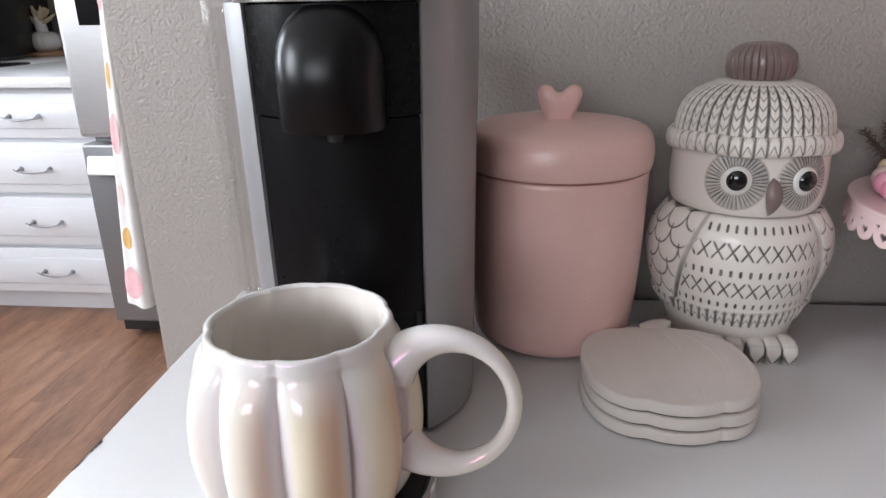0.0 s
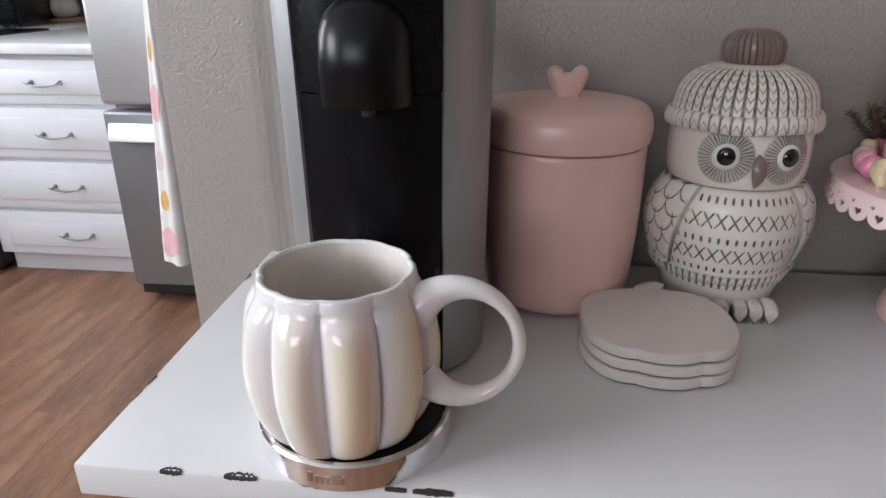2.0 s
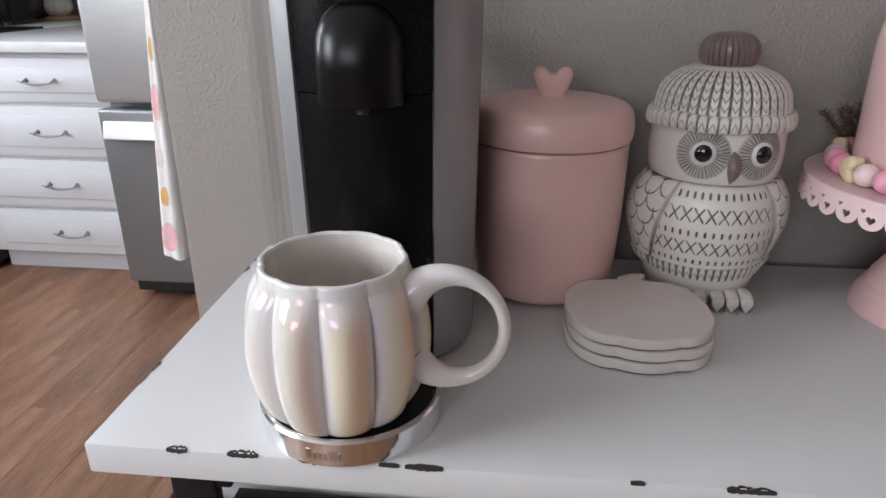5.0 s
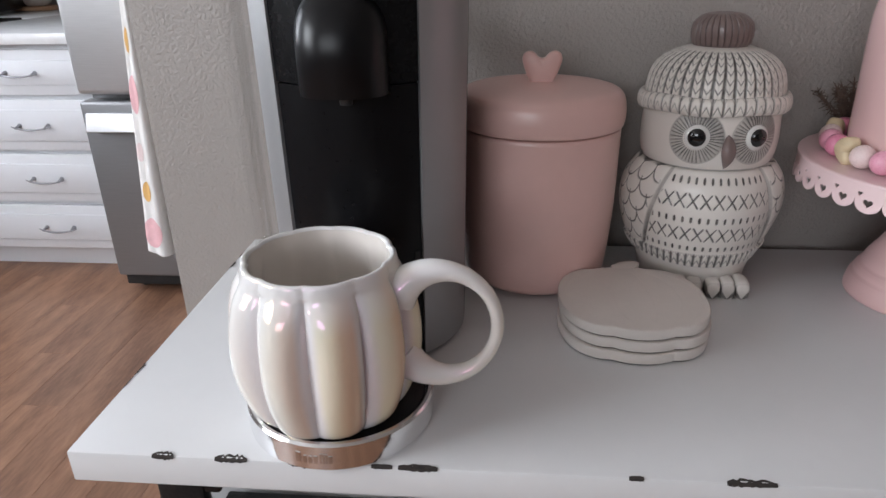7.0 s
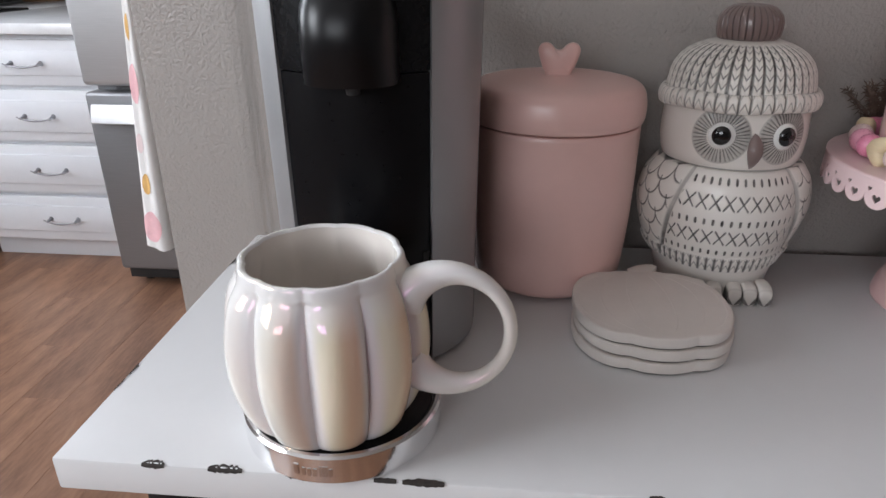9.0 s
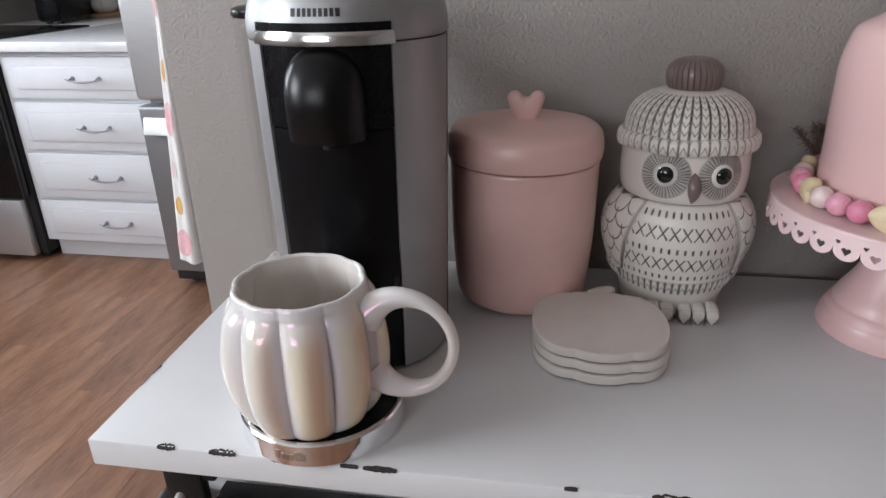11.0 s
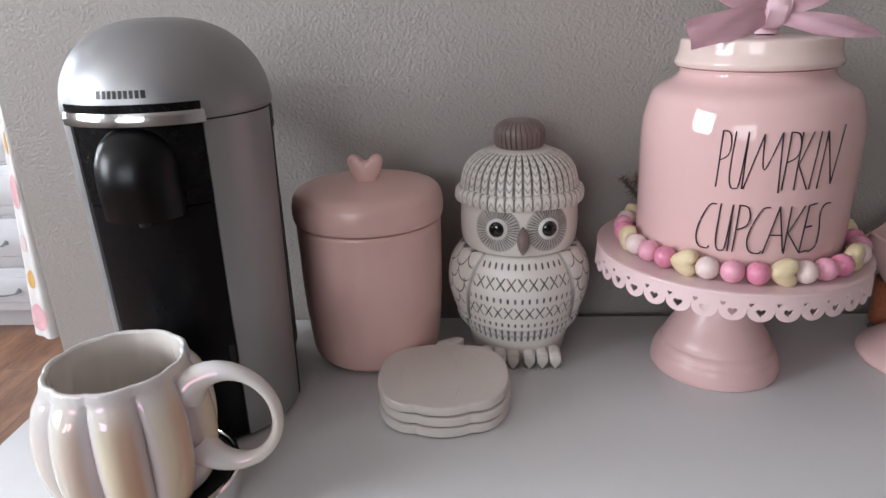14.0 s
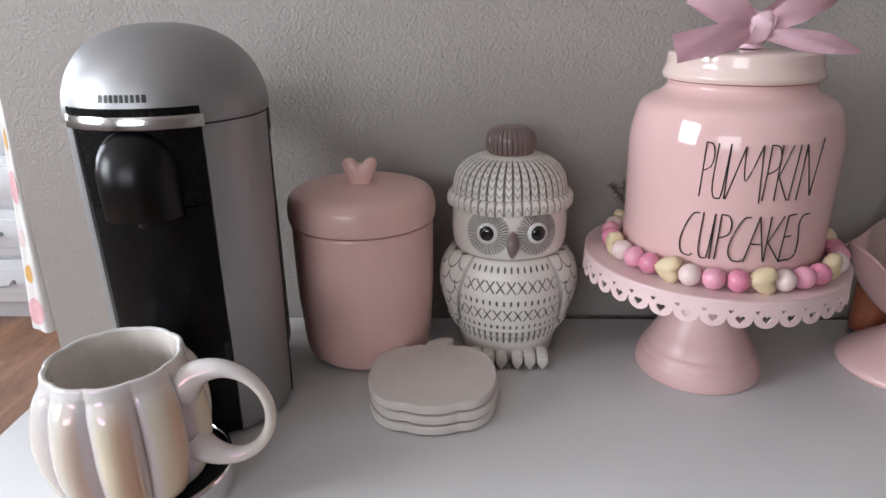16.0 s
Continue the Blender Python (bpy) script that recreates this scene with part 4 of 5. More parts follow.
# ---- lettered pink jar on the stand ----
JR = 0.0807
jar = thing("cookie_jar", "pale pink ceramic jar lettered PUMPKIN CUPCAKES, lid tied with ribbon", "cookie jar", (CX + 0.005, CY, TOP + PZ + 0.0003))
jar_body = part("body", lathe(curve_profile([(0, 0.0005), (0.068, 0.0), (0.0765, 0.002), (JR - 0.0008, 0.009), (JR, 0.040), (JR + 0.0008, 0.080), (JR + 0.0006, 0.101), (JR - 0.0022, 0.1165), (0.0735, 0.1285), (0.0605, 0.1365), (0.0560, 0.1415), (0.0560, 0.1455)], 6) + [(0.052, 0.1455)], 128), PINK_JAR, jar, "pale pink lettered body")
jar_lid = part("lid", lathe([(0.050, 0.1460), (0.0570, 0.1460)] + curve_profile([(0.0592, 0.1470), (0.0602, 0.1500), (0.0592, 0.1530), (0.0575, 0.1580), (0.0570, 0.1640), (0.0560, 0.1668), (0.051, 0.1680)], 4) + [(0.030, 0.1686), (0.012, 0.1692), (0, 0.1694)], 128), PINK_JAR_LID, jar, "blush lid")

# tall thin hand-drawn capitals as strokes in a unit box
STROKES = {
    "P": [[(0.0, 0.0), (0.10, 0.5), (0.16, 1.0)], [(0.16, 1.0), (0.75, 0.97), (0.98, 0.78), (0.80, 0.58), (0.10, 0.48)]],
    "U": [[(0.12, 1.0), (0.0, 0.3), (0.12, 0.04), (0.42, 0.0), (0.66, 0.12), (0.9, 1.0)], [(0.9, 1.0), (0.84, 0.0)]],
    "M": [[(0.0, 0.0), (0.42, 0.97)], [(0.42, 0.97), (0.52, 0.35), (0.92, 1.0)], [(0.92, 1.0), (1.0, -0.05)]],
    "K": [[(0.0, 0.0), (0.10, 1.0)], [(0.95, 1.0), (0.08, 0.42)], [(0.10, 0.44), (1.0, 0.0)]],
    "I": [[(0.2, 0.0), (0.9, 1.0)]],
    "N": [[(0.0, 0.0), (0.16, 1.0)], [(0.16, 1.0), (0.66, 0.06)], [(0.66, 0.06), (1.0, 1.08)]],
    "C": [[(1.0, 0.98), (0.62, 0.94), (0.20, 0.62), (0.0, 0.28), (0.18, 0.04), (0.65, 0.0), (0.8, 0.06)]],
    "A": [[(0.0, 0.0), (0.55, 1.0)], [(0.55, 1.0), (0.98, 0.04)], [(0.22, 0.40), (0.86, 0.40)]],
    "E": [[(0.0, 0.0), (0.30, 1.0)], [(0.30, 1.0), (1.0, 1.03)], [(0.15, 0.54), (0.80, 0.56)], [(0.0, 0.0), (0.75, 0.04)]],
    "S": [[(1.0, 1.0), (0.62, 0.98), (0.42, 0.80), (0.52, 0.45), (0.44, 0.12), (0.0, 0.0)]],
}


def letter(ch, a0, a1, z0, z1):
    bm = bmesh.new()
    for line in STROKES[ch]:
        dense = curve_profile([(x + 5, y) for x, y in line], 6) if len(line) > 2 else [(line[0][0] + 5 + (line[1][0] - line[0][0]) * k / 8, line[0][1] + (line[1][1] - line[0][1]) * k / 8) for k in range(9)]
        pts = []
        for x, y in dense:
            a = radians(a0 + (a1 - a0) * (x - 5))
            pts.append(((JR + 0.0009) * math.sin(a), -(JR + 0.0009) * math.cos(a), z0 + (z1 - z0) * y))
        tube(bm, pts, 0.00052, 6)
    return part("letter", bm, INK, jar_body, limit=80)


def span(p0, p1, shift):
    """The angles that a letter takes up round the jar."""
    return [(0.805 if shift < 3 else 0.845) * (math.degrees(math.asin((p - 545) / 340)) - 22.4) + shift for p in (p0, p1)]


for word, z0, z1, cuts in (("PUMPKIN", 0.0680, 0.1085, [(428, 466), (470, 524), (520, 638), (648, 692), (688, 730), (732, 754), (762, 822)]),
                           ("CUPCAKES", 0.0205, 0.0560, [(372, 428), (436, 486), (494, 540), (538, 602), (594, 662), (664, 716), (716, 752), (744, 796)])):
    for ch, (p0, p1) in zip(word, cuts):
        letter(ch, *span(p0, p1, 0.5 if word == "PUMPKIN" else 3.9), z0, z1)


# ribbon bow
def ribbon(name, pts, width, parent, twist=0.0, label=""):
    """A band of cloth along points, its width mostly upright and turning by twist."""
    c = [Vector(p) for p in pts]
    dense = []
    for i in range(len(c) - 1):
        a, b, d, e = c[max(i - 1, 0)], c[i], c[i + 1], c[min(i + 2, len(c) - 1)]
        for k in range(8):
            t = k / 8
            dense.append(0.5 * (2 * b + (d - a) * t + (2 * a - 5 * b + 4 * d - e) * t * t + (3 * b - a - 3 * d + e) * t ** 3))
    dense.append(c[-1])
    bm = bmesh.new()
    n = len(dense)
    top, bot = [], []
    for i, p in enumerate(dense):
        d = (dense[min(i + 1, n - 1)] - dense[max(i - 1, 0)]).normalized()
        side = d.cross(Vector((0, 1, 0)))
        side = (side if side.length > 0.2 else Vector((0, 0, 1))).normalized()
        if side.z < 0:
            side.negate()
        w = width * (0.45 + 0.55 * min(1, i / 8))
        side = Matrix.Rotation(twist * i / n, 3, d) @ side
        row = [bm.verts.new(p + side * w * (s - 0.5) + d.cross(side) * 0.0011 * math.sin(s * 9 + i * 0.35)) for s in np.linspace(0, 1, 6)]
        top.append(row)
    for a, b in zip(top, top[1:]):
        for k in range(5):
            bm.faces.new((a[k], a[k + 1], b[k + 1], b[k]))
    bmesh.ops.solidify(bm, geom=list(bm.faces), thickness=0.0005)
    return part(name, bm, RIBBON, parent, label, 70)


BZ = 0.1790
bow = thing("ribbon_bow", "pink satin ribbon bow tied on the jar lid", "ribbon", (CX + 0.005, CY, TOP + PZ + 0.0003))
bm = ellipsoid(bmesh.new(), (0, -0.022, BZ + 0.006), (0.0088, 0.0080, 0.0122), 24, 16)
for v in bm.verts:
    q = max(-1, min(1, v.co.x / 0.0088))
    v.co.x = 0.0105 * math.copysign(abs(q) ** 0.55, q) + 0.22 * (v.co.z - BZ - 0.006)
    v.co.y -= 0.0009 * math.sin(v.co.x * 1500)
part("knot", bm, RIBBON, bow)
part("wrap", lathe(curve_profile([(0.0085, 0.1697), (0.0070, 0.1735), (0.0075, 0.1770), (0.005, 0.1800), (0, 0.1805)], 5), 32, (0, -0.012, 0)), RIBBON, bow, "ribbon wound below the knot")
ribbon("tail", [(-0.003, -0.024, BZ + 0.004), (-0.024, -0.036, BZ + 0.001), (-0.046, -0.043, BZ - 0.003), (-0.068, -0.047, BZ - 0.007)], 0.021, bow, 0.30)
ribbon("tail", [(0.003, -0.024, BZ + 0.002), (0.024, -0.036, BZ - 0.002), (0.048, -0.040, BZ - 0.006), (0.068, -0.038, BZ - 0.010)], 0.017, bow, -1.25)
for s in (-1, 1):
    ribbon("loop", [(s * 0.003, -0.023, BZ + 0.006), (s * 0.022, -0.030, BZ + 0.018), (s * 0.042, -0.026, BZ + 0.028), (s * 0.048, -0.016, BZ + 0.032), (s * 0.036, -0.012, BZ + 0.026), (s * 0.016, -0.016, BZ + 0.014), (s * 0.003, -0.020, BZ + 0.007)], 0.021, bow)

# bead garland round the jar
garland = thing("bead_garland", "garland of pink and natural wooden beads around the jar", "bead garland", (CX + 0.005, CY, TOP + PZ + 0.0003))
BRAD, GR = 0.0086, JR + 0.0096


def bead_mesh(kind, material):
    bm = bmesh.new()
    if kind == "heart":
        half = curve_profile([(0.0, 0.0066), (0.0028, 0.0084), (0.0064, 0.0092), (0.0096, 0.0070), (0.0104, 0.0028), (0.0082, -0.0034), (0.0040, -0.0084), (0.0, -0.0106)], 4)
        bm = heart_solid(0.0208, 0.0200, 0.0118, 0.0034, half[:-1] + [(-x, z) for x, z in reversed(half[1:])])
        bmesh.ops.transform(bm, matrix=pose(0, 0, 0.0095, 0, 92, 0), verts=bm.verts)
    else:
        rows = [(0.0018, -BRAD * 0.97)] + [(BRAD * math.cos(t), BRAD * math.sin(t)) for t in np.linspace(-1.35, 1.35, 14)] + [(0.0018, BRAD * 0.97), (0.0012, BRAD * 0.6), (0.0, BRAD * 0.6)]
        bm = lathe([(0, -BRAD * 0.97)] + rows, 24)
        bmesh.ops.transform(bm, matrix=pose(0, 0, BRAD, 0, 90, 0), verts=bm.verts)
    bmesh.ops.recalc_face_normals(bm, faces=bm.faces)
    me = bpy.data.meshes.new("bead")
    bm.to_mesh(me)
    bm.free()
    me.materials.append(material)
    smooth_by_angle(me, 50)
    return me


KINDS = [bead_mesh("heart", BEAD_WOOD), bead_mesh("ball", BEAD_PALE), bead_mesh("ball", BEAD_PINK), bead_mesh("ball", BEAD_DEEP)]
NAMES = ["natural wooden heart bead", "pale pink bead", "pink bead", "deep pink bead"]
rnd = random.Random(4)
for k in range(-14, 19):
    a = -42.5 + 10.8 * k
    ob = new("bead", KINDS[k % 4])
    ob.parent = garland
    tagged(ob, NAMES[k % 4])
    r = GR + rnd.uniform(-0.0004, 0.0010)
    ob.matrix_basis = pose(r * math.sin(radians(a)), -r * math.cos(radians(a)), 0.0002, 0, 0, a)
pts = [(GR * math.sin(a), -GR * math.cos(a), BRAD) for a in np.radians(np.linspace(-182, 158, 90))]
part("string", tube(bmesh.new(), pts, 0.0007, 6), BEAD_WOOD, garland)

# dried sprig behind the jar
sprig = thing("dried_sprig", "brown dried bristly sprig lying behind the jar", "dried plant", (0.302, 0.5300, TOP + PZ))
rnd = random.Random(7)
for b in range(9):
    bm = bmesh.new()
    a = rnd.uniform(-0.5, 0.9)
    tip = Vector((-0.026 * math.sin(a) - 0.006, rnd.uniform(-0.010, 0.010), 0.018 + 0.026 * math.cos(a) * rnd.uniform(0.7, 1.2)))
    base = Vector((0.004 * b / 9, 0, 0.0008))
    tube(bm, [base, base.lerp(tip, 0.5) + Vector((0, 0, 0.003)), tip], [0.0009, 0.0007, 0.0003], 6)
    for k in range(90):
        p = base.lerp(tip, 0.2 + 0.8 * k / 90)
        d = Vector((rnd.gauss(0, 1), rnd.gauss(0, 0.7), rnd.gauss(0.3, 1))).normalized() * rnd.uniform(0.003, 0.008)
        tube(bm, [p, p + d], [0.0006, 0.0002], 4)
    part("twig", bm, SPRIG, sprig, limit=80)

# ---- pink footed bowl with a glass jar, and the bottle of sprinkles ----
SX, SY = 0.5360, 0.4430
bowl = thing("footed_bowl", "pink glazed footed bowl with petal rim", "bowl", (SX, SY, TOP))
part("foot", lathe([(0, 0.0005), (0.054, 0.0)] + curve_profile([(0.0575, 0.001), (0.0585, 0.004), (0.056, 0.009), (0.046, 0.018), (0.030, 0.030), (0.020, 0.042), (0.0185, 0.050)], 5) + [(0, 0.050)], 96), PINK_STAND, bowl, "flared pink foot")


def petals(a, r, z):
    return r * (1 + 0.05 * max(0, (z - 0.07) / 0.06) * math.cos(8 * a))


bm = lathe(curve_profile([(0, 0.0505), (0.018, 0.0502), (0.032, 0.0555), (0.049, 0.073), (0.0605, 0.091), (0.0685, 0.110)], 6) + curve_profile([(0.0677, 0.1112), (0.0662, 0.1095), (0.0580, 0.092), (0.0460, 0.0745), (0.030, 0.0605), (0, 0.058)], 6), 96, radius=petals)
for v in bm.verts:
    a = math.atan2(v.co.y, v.co.x)
    v.co.z += 0.0095 * max(0, (v.co.z - 0.062) / 0.049) ** 1.5 * math.cos(4 * (a - math.pi))
part("cup", bm, PINK_JAR, bowl, "petal-rimmed pink cup")
glass_jar = thing("glass_jar", "clear glass jar with dried sprig standing in the bowl", "jar", (SX, SY, TOP + 0.0600))
part("glass", lathe(curve_profile([(0, 0.0), (0.0199, 0.0), (0.0256, 0.003), (0.0426, 0.026), (0.0518, 0.050), (0.0504, 0.080), (0.0426, 0.108), (0.0355, 0.124), (0.0348, 0.132), (0.0391, 0.138), (0.0383, 0.142)], 5) + curve_profile([(0.0362, 0.142), (0.0327, 0.132), (0.0334, 0.124), (0.0405, 0.107), (0.0483, 0.079), (0.0497, 0.050), (0.0405, 0.027), (0.0227, 0.0045), (0, 0.003)], 5), 64), GLASS, glass_jar)
bm = bmesh.new()
rnd = random.Random(3)
for k in range(14):
    a = rnd.uniform(0, 6.28)
    tip = Vector((0.017 * math.cos(a), 0.017 * math.sin(a), rnd.uniform(0.100, 0.132)))
    tube(bm, [(0, 0, 0.006), (0.004 * math.cos(a), 0.004 * math.sin(a), 0.06), tip], [0.0008, 0.0008, 0.0003], 5)
part("stems", bm, SPRIG, glass_jar)
bottle = thing("sprinkle_bottle", "small glass bottle of orange sprinkles with black cap", "bottle", (0.5350, 0.5080, TOP))
part("glass", lathe([(0, 0), (0.0165, 0), (0.0185, 0.002), (0.0185, 0.0075), (0.0178, 0.009), (0.0178, 0.056), (0.016, 0.060), (0, 0.060)], 40), GLASS, bottle)
part("contents", lathe([(0, 0.008), (0.0170, 0.008), (0.0170, 0.052), (0, 0.053)], 40), AMBER, bottle, "orange sprinkles")
part("cap", lathe([(0, 0.0602), (0.0180, 0.0602), (0.0185, 0.062), (0.0185, 0.068), (0.017, 0.070), (0, 0.070)], 40), BLACK_SATIN, bottle, "black cap")

# ---- towel on the end of the wall ----
towel = thing("kitchen_towel", "white cotton kitchen towel with pink and ochre fruit print", "towel", (-0.3390, 0.5900, 0.0))
part("hook", tube(bmesh.new(), [(0, 0, 1.47), (-0.012, 0, 1.465), (-0.020, 0, 1.475), (-0.021, 0, 1.49)], 0.004, 10), IRON, towel, "iron hook")
n, m = 60, 40


def towel_point(a, z, out=0.0):
    """A place on the hanging cloth: it stands off the wall's end and is gathered towards the hook."""
    t = (z - 0.824) / 0.638
    reach = 0.040 - 0.0245 * min(1, max(0, t) / 0.44)
    deep = 0.024 * (1 - 0.45 * min(1, max(0, t) / 0.6))
    fold = 1 + 0.10 * math.sin(5 * a + 1.2 + 1.5 * t)
    return (-reach / 2 - 0.0008 + (reach / 2 * 0.92 * fold + out) * math.cos(a), (deep * fold + out) * math.sin(a), z)


pos = np.zeros((m, n, 3))
for i in range(m):
    for j in range(n):
        a = 2 * math.pi * j / n
        pos[i, j] = towel_point(a, 0.824 + 0.638 * i / (m - 1))
        pos[i, j, 2] += 0.0022 * math.sin(2 * a + 0.6) * (1 - i / (m - 1))
towel_cloth = grid("cloth", pos, CLOTH, towel, "hanging gathered cloth", cap=True)
for (z, a, w, h, material, nm) in ((0.848, 256, 0.015, 0.017, PRINT_PINK, "pink apple print"), (0.894, 252, 0.008, 0.011, PRINT_OCHRE, "ochre leaf print"), (0.936, 243, 0.007, 0.010, PRINT_PALE, "pale pink print"), (0.994, 252, 0.012, 0.019, PRINT_PINK, "pink apple print"), (1.046, 250, 0.007, 0.012, PRINT_OCHRE, "ochre leaf print"), (1.12, 246, 0.012, 0.02, PRINT_PINK, "pink apple print")):
    bm = bmesh.new()
    t = (z - 0.824) / 0.638
    rows = []
    for i in range(7):
        row = []
        for j in range(7):
            u, v = (i - 3) / 3, (j - 3) / 3
            k = math.sqrt(max(0.02, 1 - 0.5 * v * v))
            uu, vv = u * k, v * math.sqrt(max(0.02, 1 - 0.5 * u * u))
            zz = z + vv * h
            row.append(bm.verts.new(towel_point(radians(a) + uu * w / 0.024, zz, 0.0006)))
        rows.append(row)
    for p, q in zip(rows, rows[1:]):
        for j in range(6):
            bm.faces.new((p[j], p[j + 1], q[j + 1], q[j]))
    part("print", bm, material, towel_cloth, nm, 80)

# ---- kitchen ----
FX, FY = -1.372, 2.005
fridge = thing("refrigerator", "stainless steel refrigerator with bottom freezer drawer", "refrigerator", (FX, FY, 0))
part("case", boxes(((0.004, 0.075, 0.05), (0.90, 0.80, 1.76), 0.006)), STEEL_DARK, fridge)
upper = part("upper_door", boxes(((0, 0, 0.728), (0.448, 0.07, 1.755), 0.018, 4)), STEEL, fridge, "bright stainless door")
part("upper_door", boxes(((0.454, 0, 0.728), (0.904, 0.07, 1.755), 0.018, 4)), STEEL, fridge, "bright stainless door")
part("dispenser", boxes(((0.075, -0.003, 1.072), (0.33, 0.002, 1.40), 0.002)), OVEN_GLASS, upper, "black water dispenser")
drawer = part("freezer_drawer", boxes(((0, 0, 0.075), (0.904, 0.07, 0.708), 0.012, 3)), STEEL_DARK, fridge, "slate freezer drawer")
bm = box(bmesh.new(), (0.03, -0.045, 0.615), (0.874, -0.012, 0.674), 0.004, 3)
for v in bm.verts:
    v.co.y += 0.40 * (v.co.z - 0.615) * (v.co.y < -0.030)
part("drawer_handle", bm, STEEL, drawer, "bright steel bar handle")
for px in (0.05, 0.82):
    part("handle_post", boxes(((px, -0.024, 0.625), (px + 0.025, 0.001, 0.645))), STEEL, drawer)
part("kick_grille", boxes(((0.01, 0.03, 0.028), (0.89, 0.07, 0.068), 0.004)), BLACK_MATT, fridge)
for px in (0.05, 0.82):
    part("foot", lathe([(0, 0), (0.022, 0), (0.022, 0.05), (0, 0.05)], 20, (px, 0.10, 0)), BLACK_MATT, fridge)

CY0 = 2.190
cabinet = thing("drawer_cabinet", "white base cabinet with four panelled drawers and slim handles", "cabinet", (-2.055, CY0, 0))
CW = 0.678
part("carcass", boxes(((0, 0.022, 0.09), (CW, 1.50, 0.868), 0.002)), CABINET, cabinet)
part("plinth", boxes(((0.0, 0.075, 0), (CW, 0.60, 0.088))), CABINET, cabinet)
for z0, z1 in ((0.694, 0.850), (0.492, 0.678), (0.292, 0.476), (0.100, 0.276)):
    bm = box(bmesh.new(), (0.03, 0, z0), (CW - 0.03, 0.0218, z1), 0.003)
    d = part("drawer_front", bm, CABINET, cabinet)
    part("raised_panel", box(bmesh.new(), (0.075, -0.006, z0 + 0.035), (CW - 0.075, 0.001, z1 - 0.035), 0.005), CABINET, d)
    zc = (z0 + z1) / 2
    bail = tube(bmesh.new(), [(CW / 2 + 0.035 + 0.075 * u, -0.024 - 0.012 * (1 - u * u), zc - 0.010 * (1 - u * u)) for u in np.linspace(-1, 1, 13)], [0.0020 + 0.0022 * (1 - abs(u)) for u in np.linspace(-1, 1, 13)], 8)
    for u in (-0.055, 0.055):
        tube(bail, [(CW / 2 + 0.035 + u, -0.004, zc), (CW / 2 + 0.035 + u, -0.016, zc), (CW / 2 + 0.035 + u, -0.032, zc - 0.005)], [0.010, 0.005, 0.0045], 10)
    part("handle", bail, NICKEL, d, "curved brushed nickel pull")
tagged(part("countertop", boxes(((-2.057, CY0 - 0.03, 0.870), (FX - 0.006, 3.755, 0.908), 0.005, 2), ((-2.675, 2.835, 0.870), (-2.0575, 3.755, 0.908), 0.005, 2)), COUNTER), "pale polished quartz countertop on the drawers", "countertop")

stove = thing("stove", "black and stainless kitchen range with oven door", "stove", (-2.660, CY0 - 0.02, 0))
part("case", boxes(((0, 0.03, 0.03), (0.598, 0.66, 0.905), 0.004)), BLACK_MATT, stove)
part("oven_door", boxes(((0.006, -0.015, 0.290), (0.592, 0.028, 0.80), 0.006)), OVEN_GLASS, stove, "black glass oven door")
part("door_handle", tube(bmesh.new(), [(0.05, -0.015, 0.755), (0.05, -0.055, 0.755), (0.548, -0.055, 0.755), (0.548, -0.015, 0.755)], 0.011, 10), STEEL, stove)
part("bottom_drawer", boxes(((0.02, -0.012, 0.030), (0.565, 0.028, 0.280), 0.006)), STEEL, stove, "stainless storage drawer")
part("control_panel", boxes(((0.0, -0.012, 0.806), (0.598, 0.03, 0.905), 0.006)), OVEN_GLASS, stove)
for k in range(4):
    bm = lathe([(0, 0.022), (0.015, 0.022), (0.018, 0.018), (0.02, 0), (0, 0)], 24)
    bmesh.ops.transform(bm, matrix=pose(0.09 + 0.14 * k, -0.0122, 0.855, 90), verts=bm.verts)
    part("knob", bm, STEEL, stove)
part("cooktop", boxes(((0, 0.0, 0.9055), (0.598, 0.62, 0.916), 0.003)), OVEN_GLASS, stove)
for k in range(4):
    part("leveling_foot", boxes(((0.03 + 0.5 * (k % 2), 0.06 + 0.5 * (k // 2), 0), (0.07 + 0.5 * (k % 2), 0.10 + 0.5 * (k // 2), 0.032))), BLACK_MATT, stove)

toaster = thing("microwave_oven", "black and silver microwave oven along the kitchen counter", "microwave", (-2.395, 2.880, 0.909), 107)
part("case", boxes(((0.0, -0.10, 0.012), (0.80, -0.004, 0.40), 0.010, 3)), BLACK_GLOSS, toaster)
part("door", boxes(((0.02, -0.003, 0.150), (0.62, 0.006, 0.385), 0.004)), STEEL, toaster, "silver door")
part("door_window", boxes(((0.08, 0.0065, 0.185), (0.55, 0.009, 0.350), 0.002)), OVEN_GLASS, toaster, "dark door window")
part("base_panel", boxes(((0.01, -0.003, 0.020), (0.79, 0.004, 0.140), 0.004)), OVEN_GLASS, toaster)
for k in range(4):
    part("foot", boxes(((0.03 + 0.70 * (k % 2), -0.09 + 0.05 * (k // 2), 0), (0.06 + 0.70 * (k % 2), -0.07 + 0.05 * (k // 2), 0.0125))), BLACK_MATT, toaster)
slab = thing("wood_slab", "round light wooden riser on the countertop", "riser", (-2.42, 3.42, 0.9085))
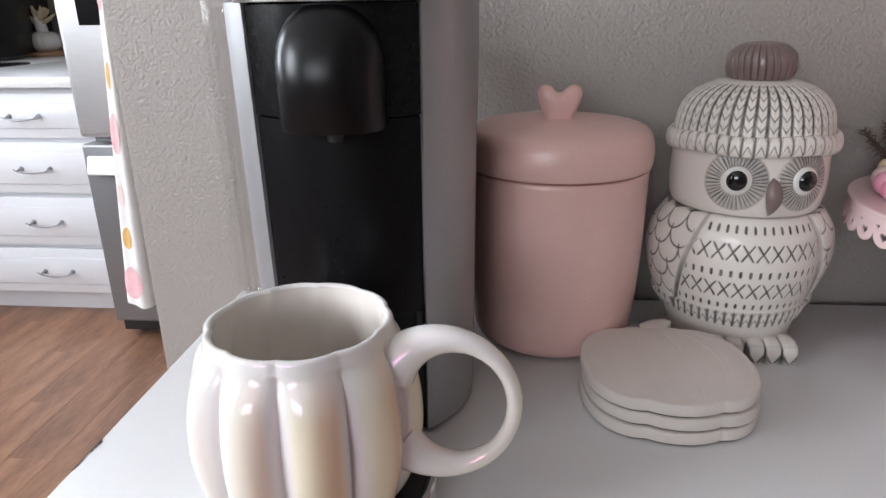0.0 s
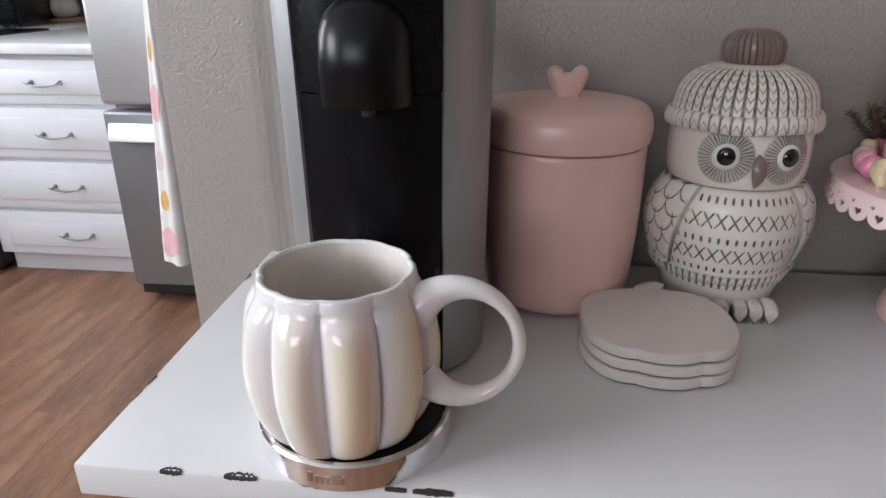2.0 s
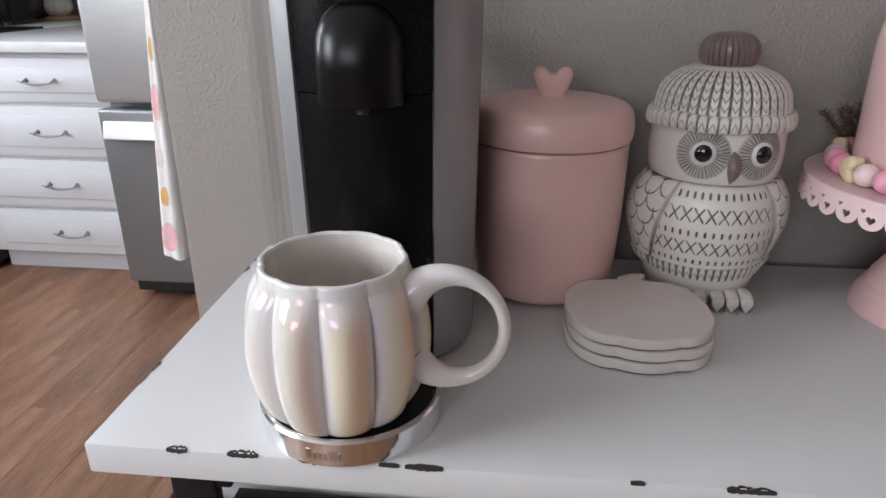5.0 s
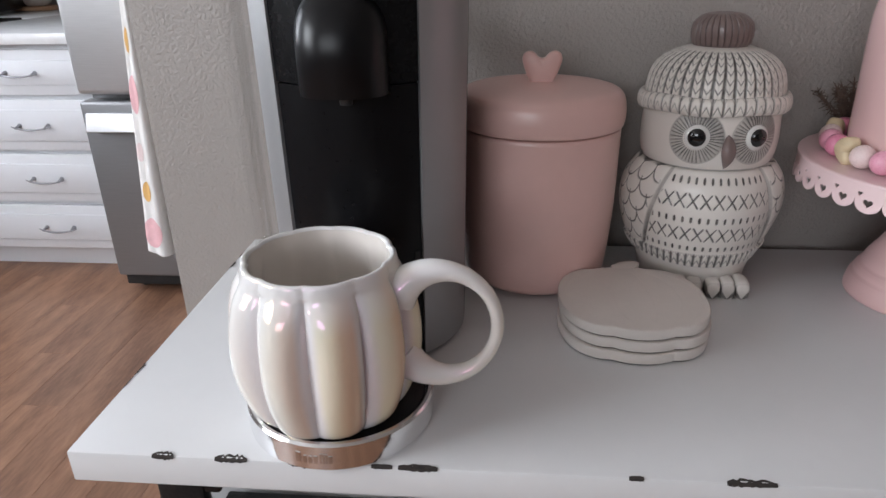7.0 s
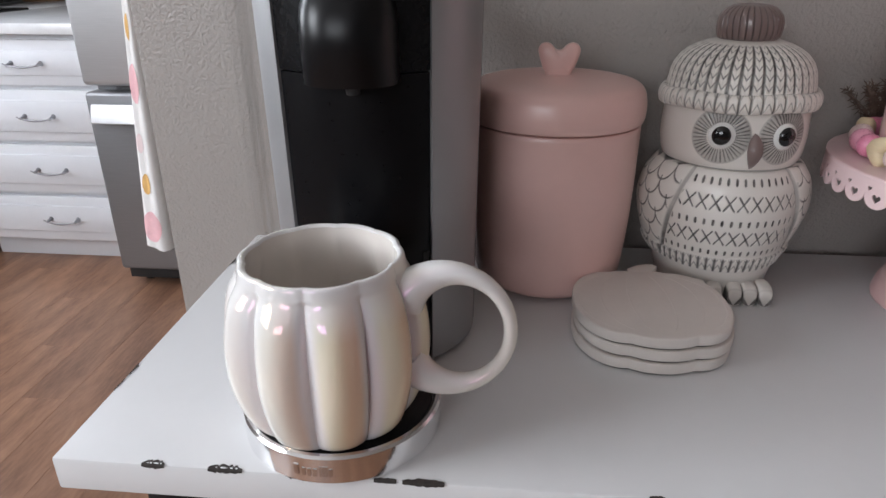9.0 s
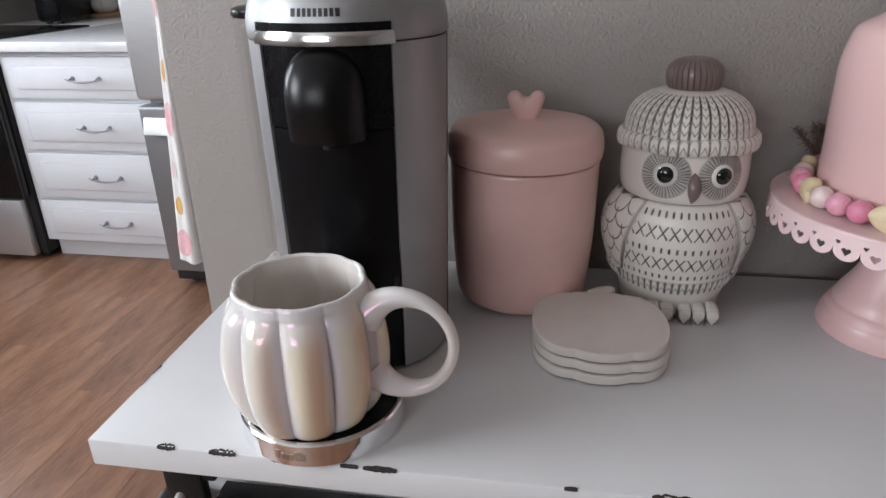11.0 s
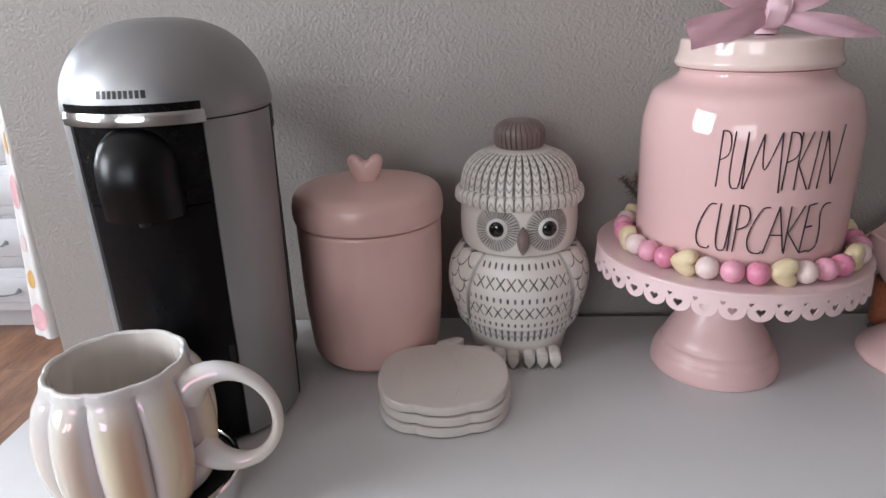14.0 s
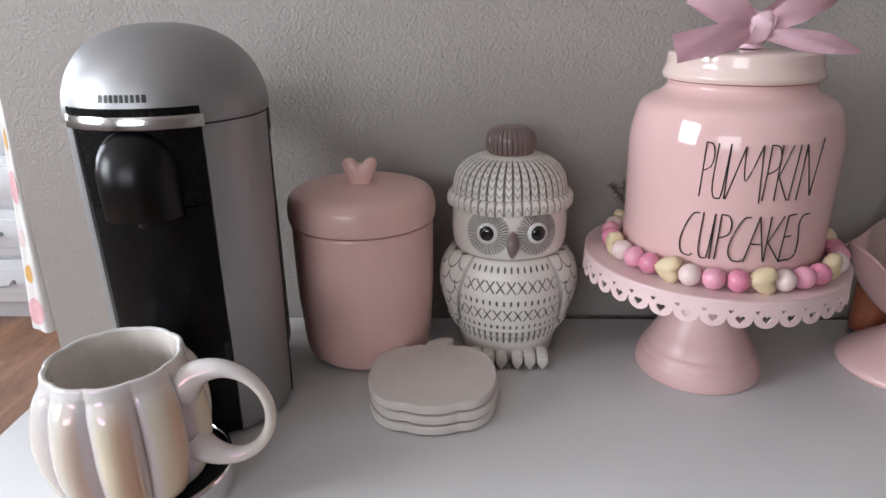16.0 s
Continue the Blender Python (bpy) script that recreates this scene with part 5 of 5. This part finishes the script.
part("disc", lathe([(0, 0.0), (0.102, 0.0), (0.106, 0.005), (0.105, 0.018), (0.10, 0.021), (0, 0.021)], 40), SLAB_WOOD, slab)
gourd = thing("pumpkin_ornament", "white ceramic pumpkin ornament with pastel leaves on top", "ornament", (-2.42, 3.42, 0.9298))
part("pumpkin", lathe(curve_profile([(0, 0.0005), (0.045, 0.0), (0.076, 0.022), (0.082, 0.052), (0.068, 0.085), (0.03, 0.098), (0, 0.096)], 5), 64, radius=lambda a, r, z: r * (0.93 + 0.07 * abs(math.cos(4 * a)) ** 0.6)), EYE_WHITE, gourd)
rnd = random.Random(11)
bm = bmesh.new()
for k in range(16):
    a, b = rnd.uniform(0, 6.28), rnd.uniform(0.2, 1.1)
    d = Vector((math.cos(a) * math.sin(b), math.sin(a) * math.sin(b), math.cos(b)))
    ellipsoid(bm, Vector((-0.01, 0, 0.125)) + d * 0.060, (0.018, 0.008, 0.045), 8, 6, d.to_track_quat("Z", "Y").to_matrix().to_4x4())
part("leaves", bm, BEAD_WOOD, gourd, "pale cream leaves", 80)
part("stem", tube(bmesh.new(), [(0, 0, 0.09), (-0.01, 0, 0.15), (-0.02, 0, 0.20)], [0.030, 0.028, 0.012], 10), EYE_WHITE, gourd)

# ---- floor ----
tagged(part("subfloor", boxes(((-2.82, -3.52, -0.06), (2.74, 3.90, -0.013))), BLACK_MATT), "dark subfloor under the boards", "floor", kind="structure")
floor = tagged(new("floor"), "warm brown wooden plank floor", "floor", kind="structure")
PW, PL = 0.127, 1.22


def plank_mesh(length):
    bm = box(bmesh.new(), (0.00015, 0.00015, -0.0125), (PW - 0.00015, length - 0.00015, 0.0), 0.0005, 1)
    me = bpy.data.meshes.new("plank")
    bm.to_mesh(me)
    bm.free()
    me.materials.append(FLOOR_WOOD)
    return me


PLANK = plank_mesh(PL)
rnd = random.Random(5)
for i in range(int(5.4 / PW) + 1):
    y = -3.40 - rnd.uniform(0, PL)
    while y < 3.7:
        ob = new("plank", PLANK)
        ob.parent = floor
        ob.location = (-2.70 + i * PW, y, 0)
        y += PL
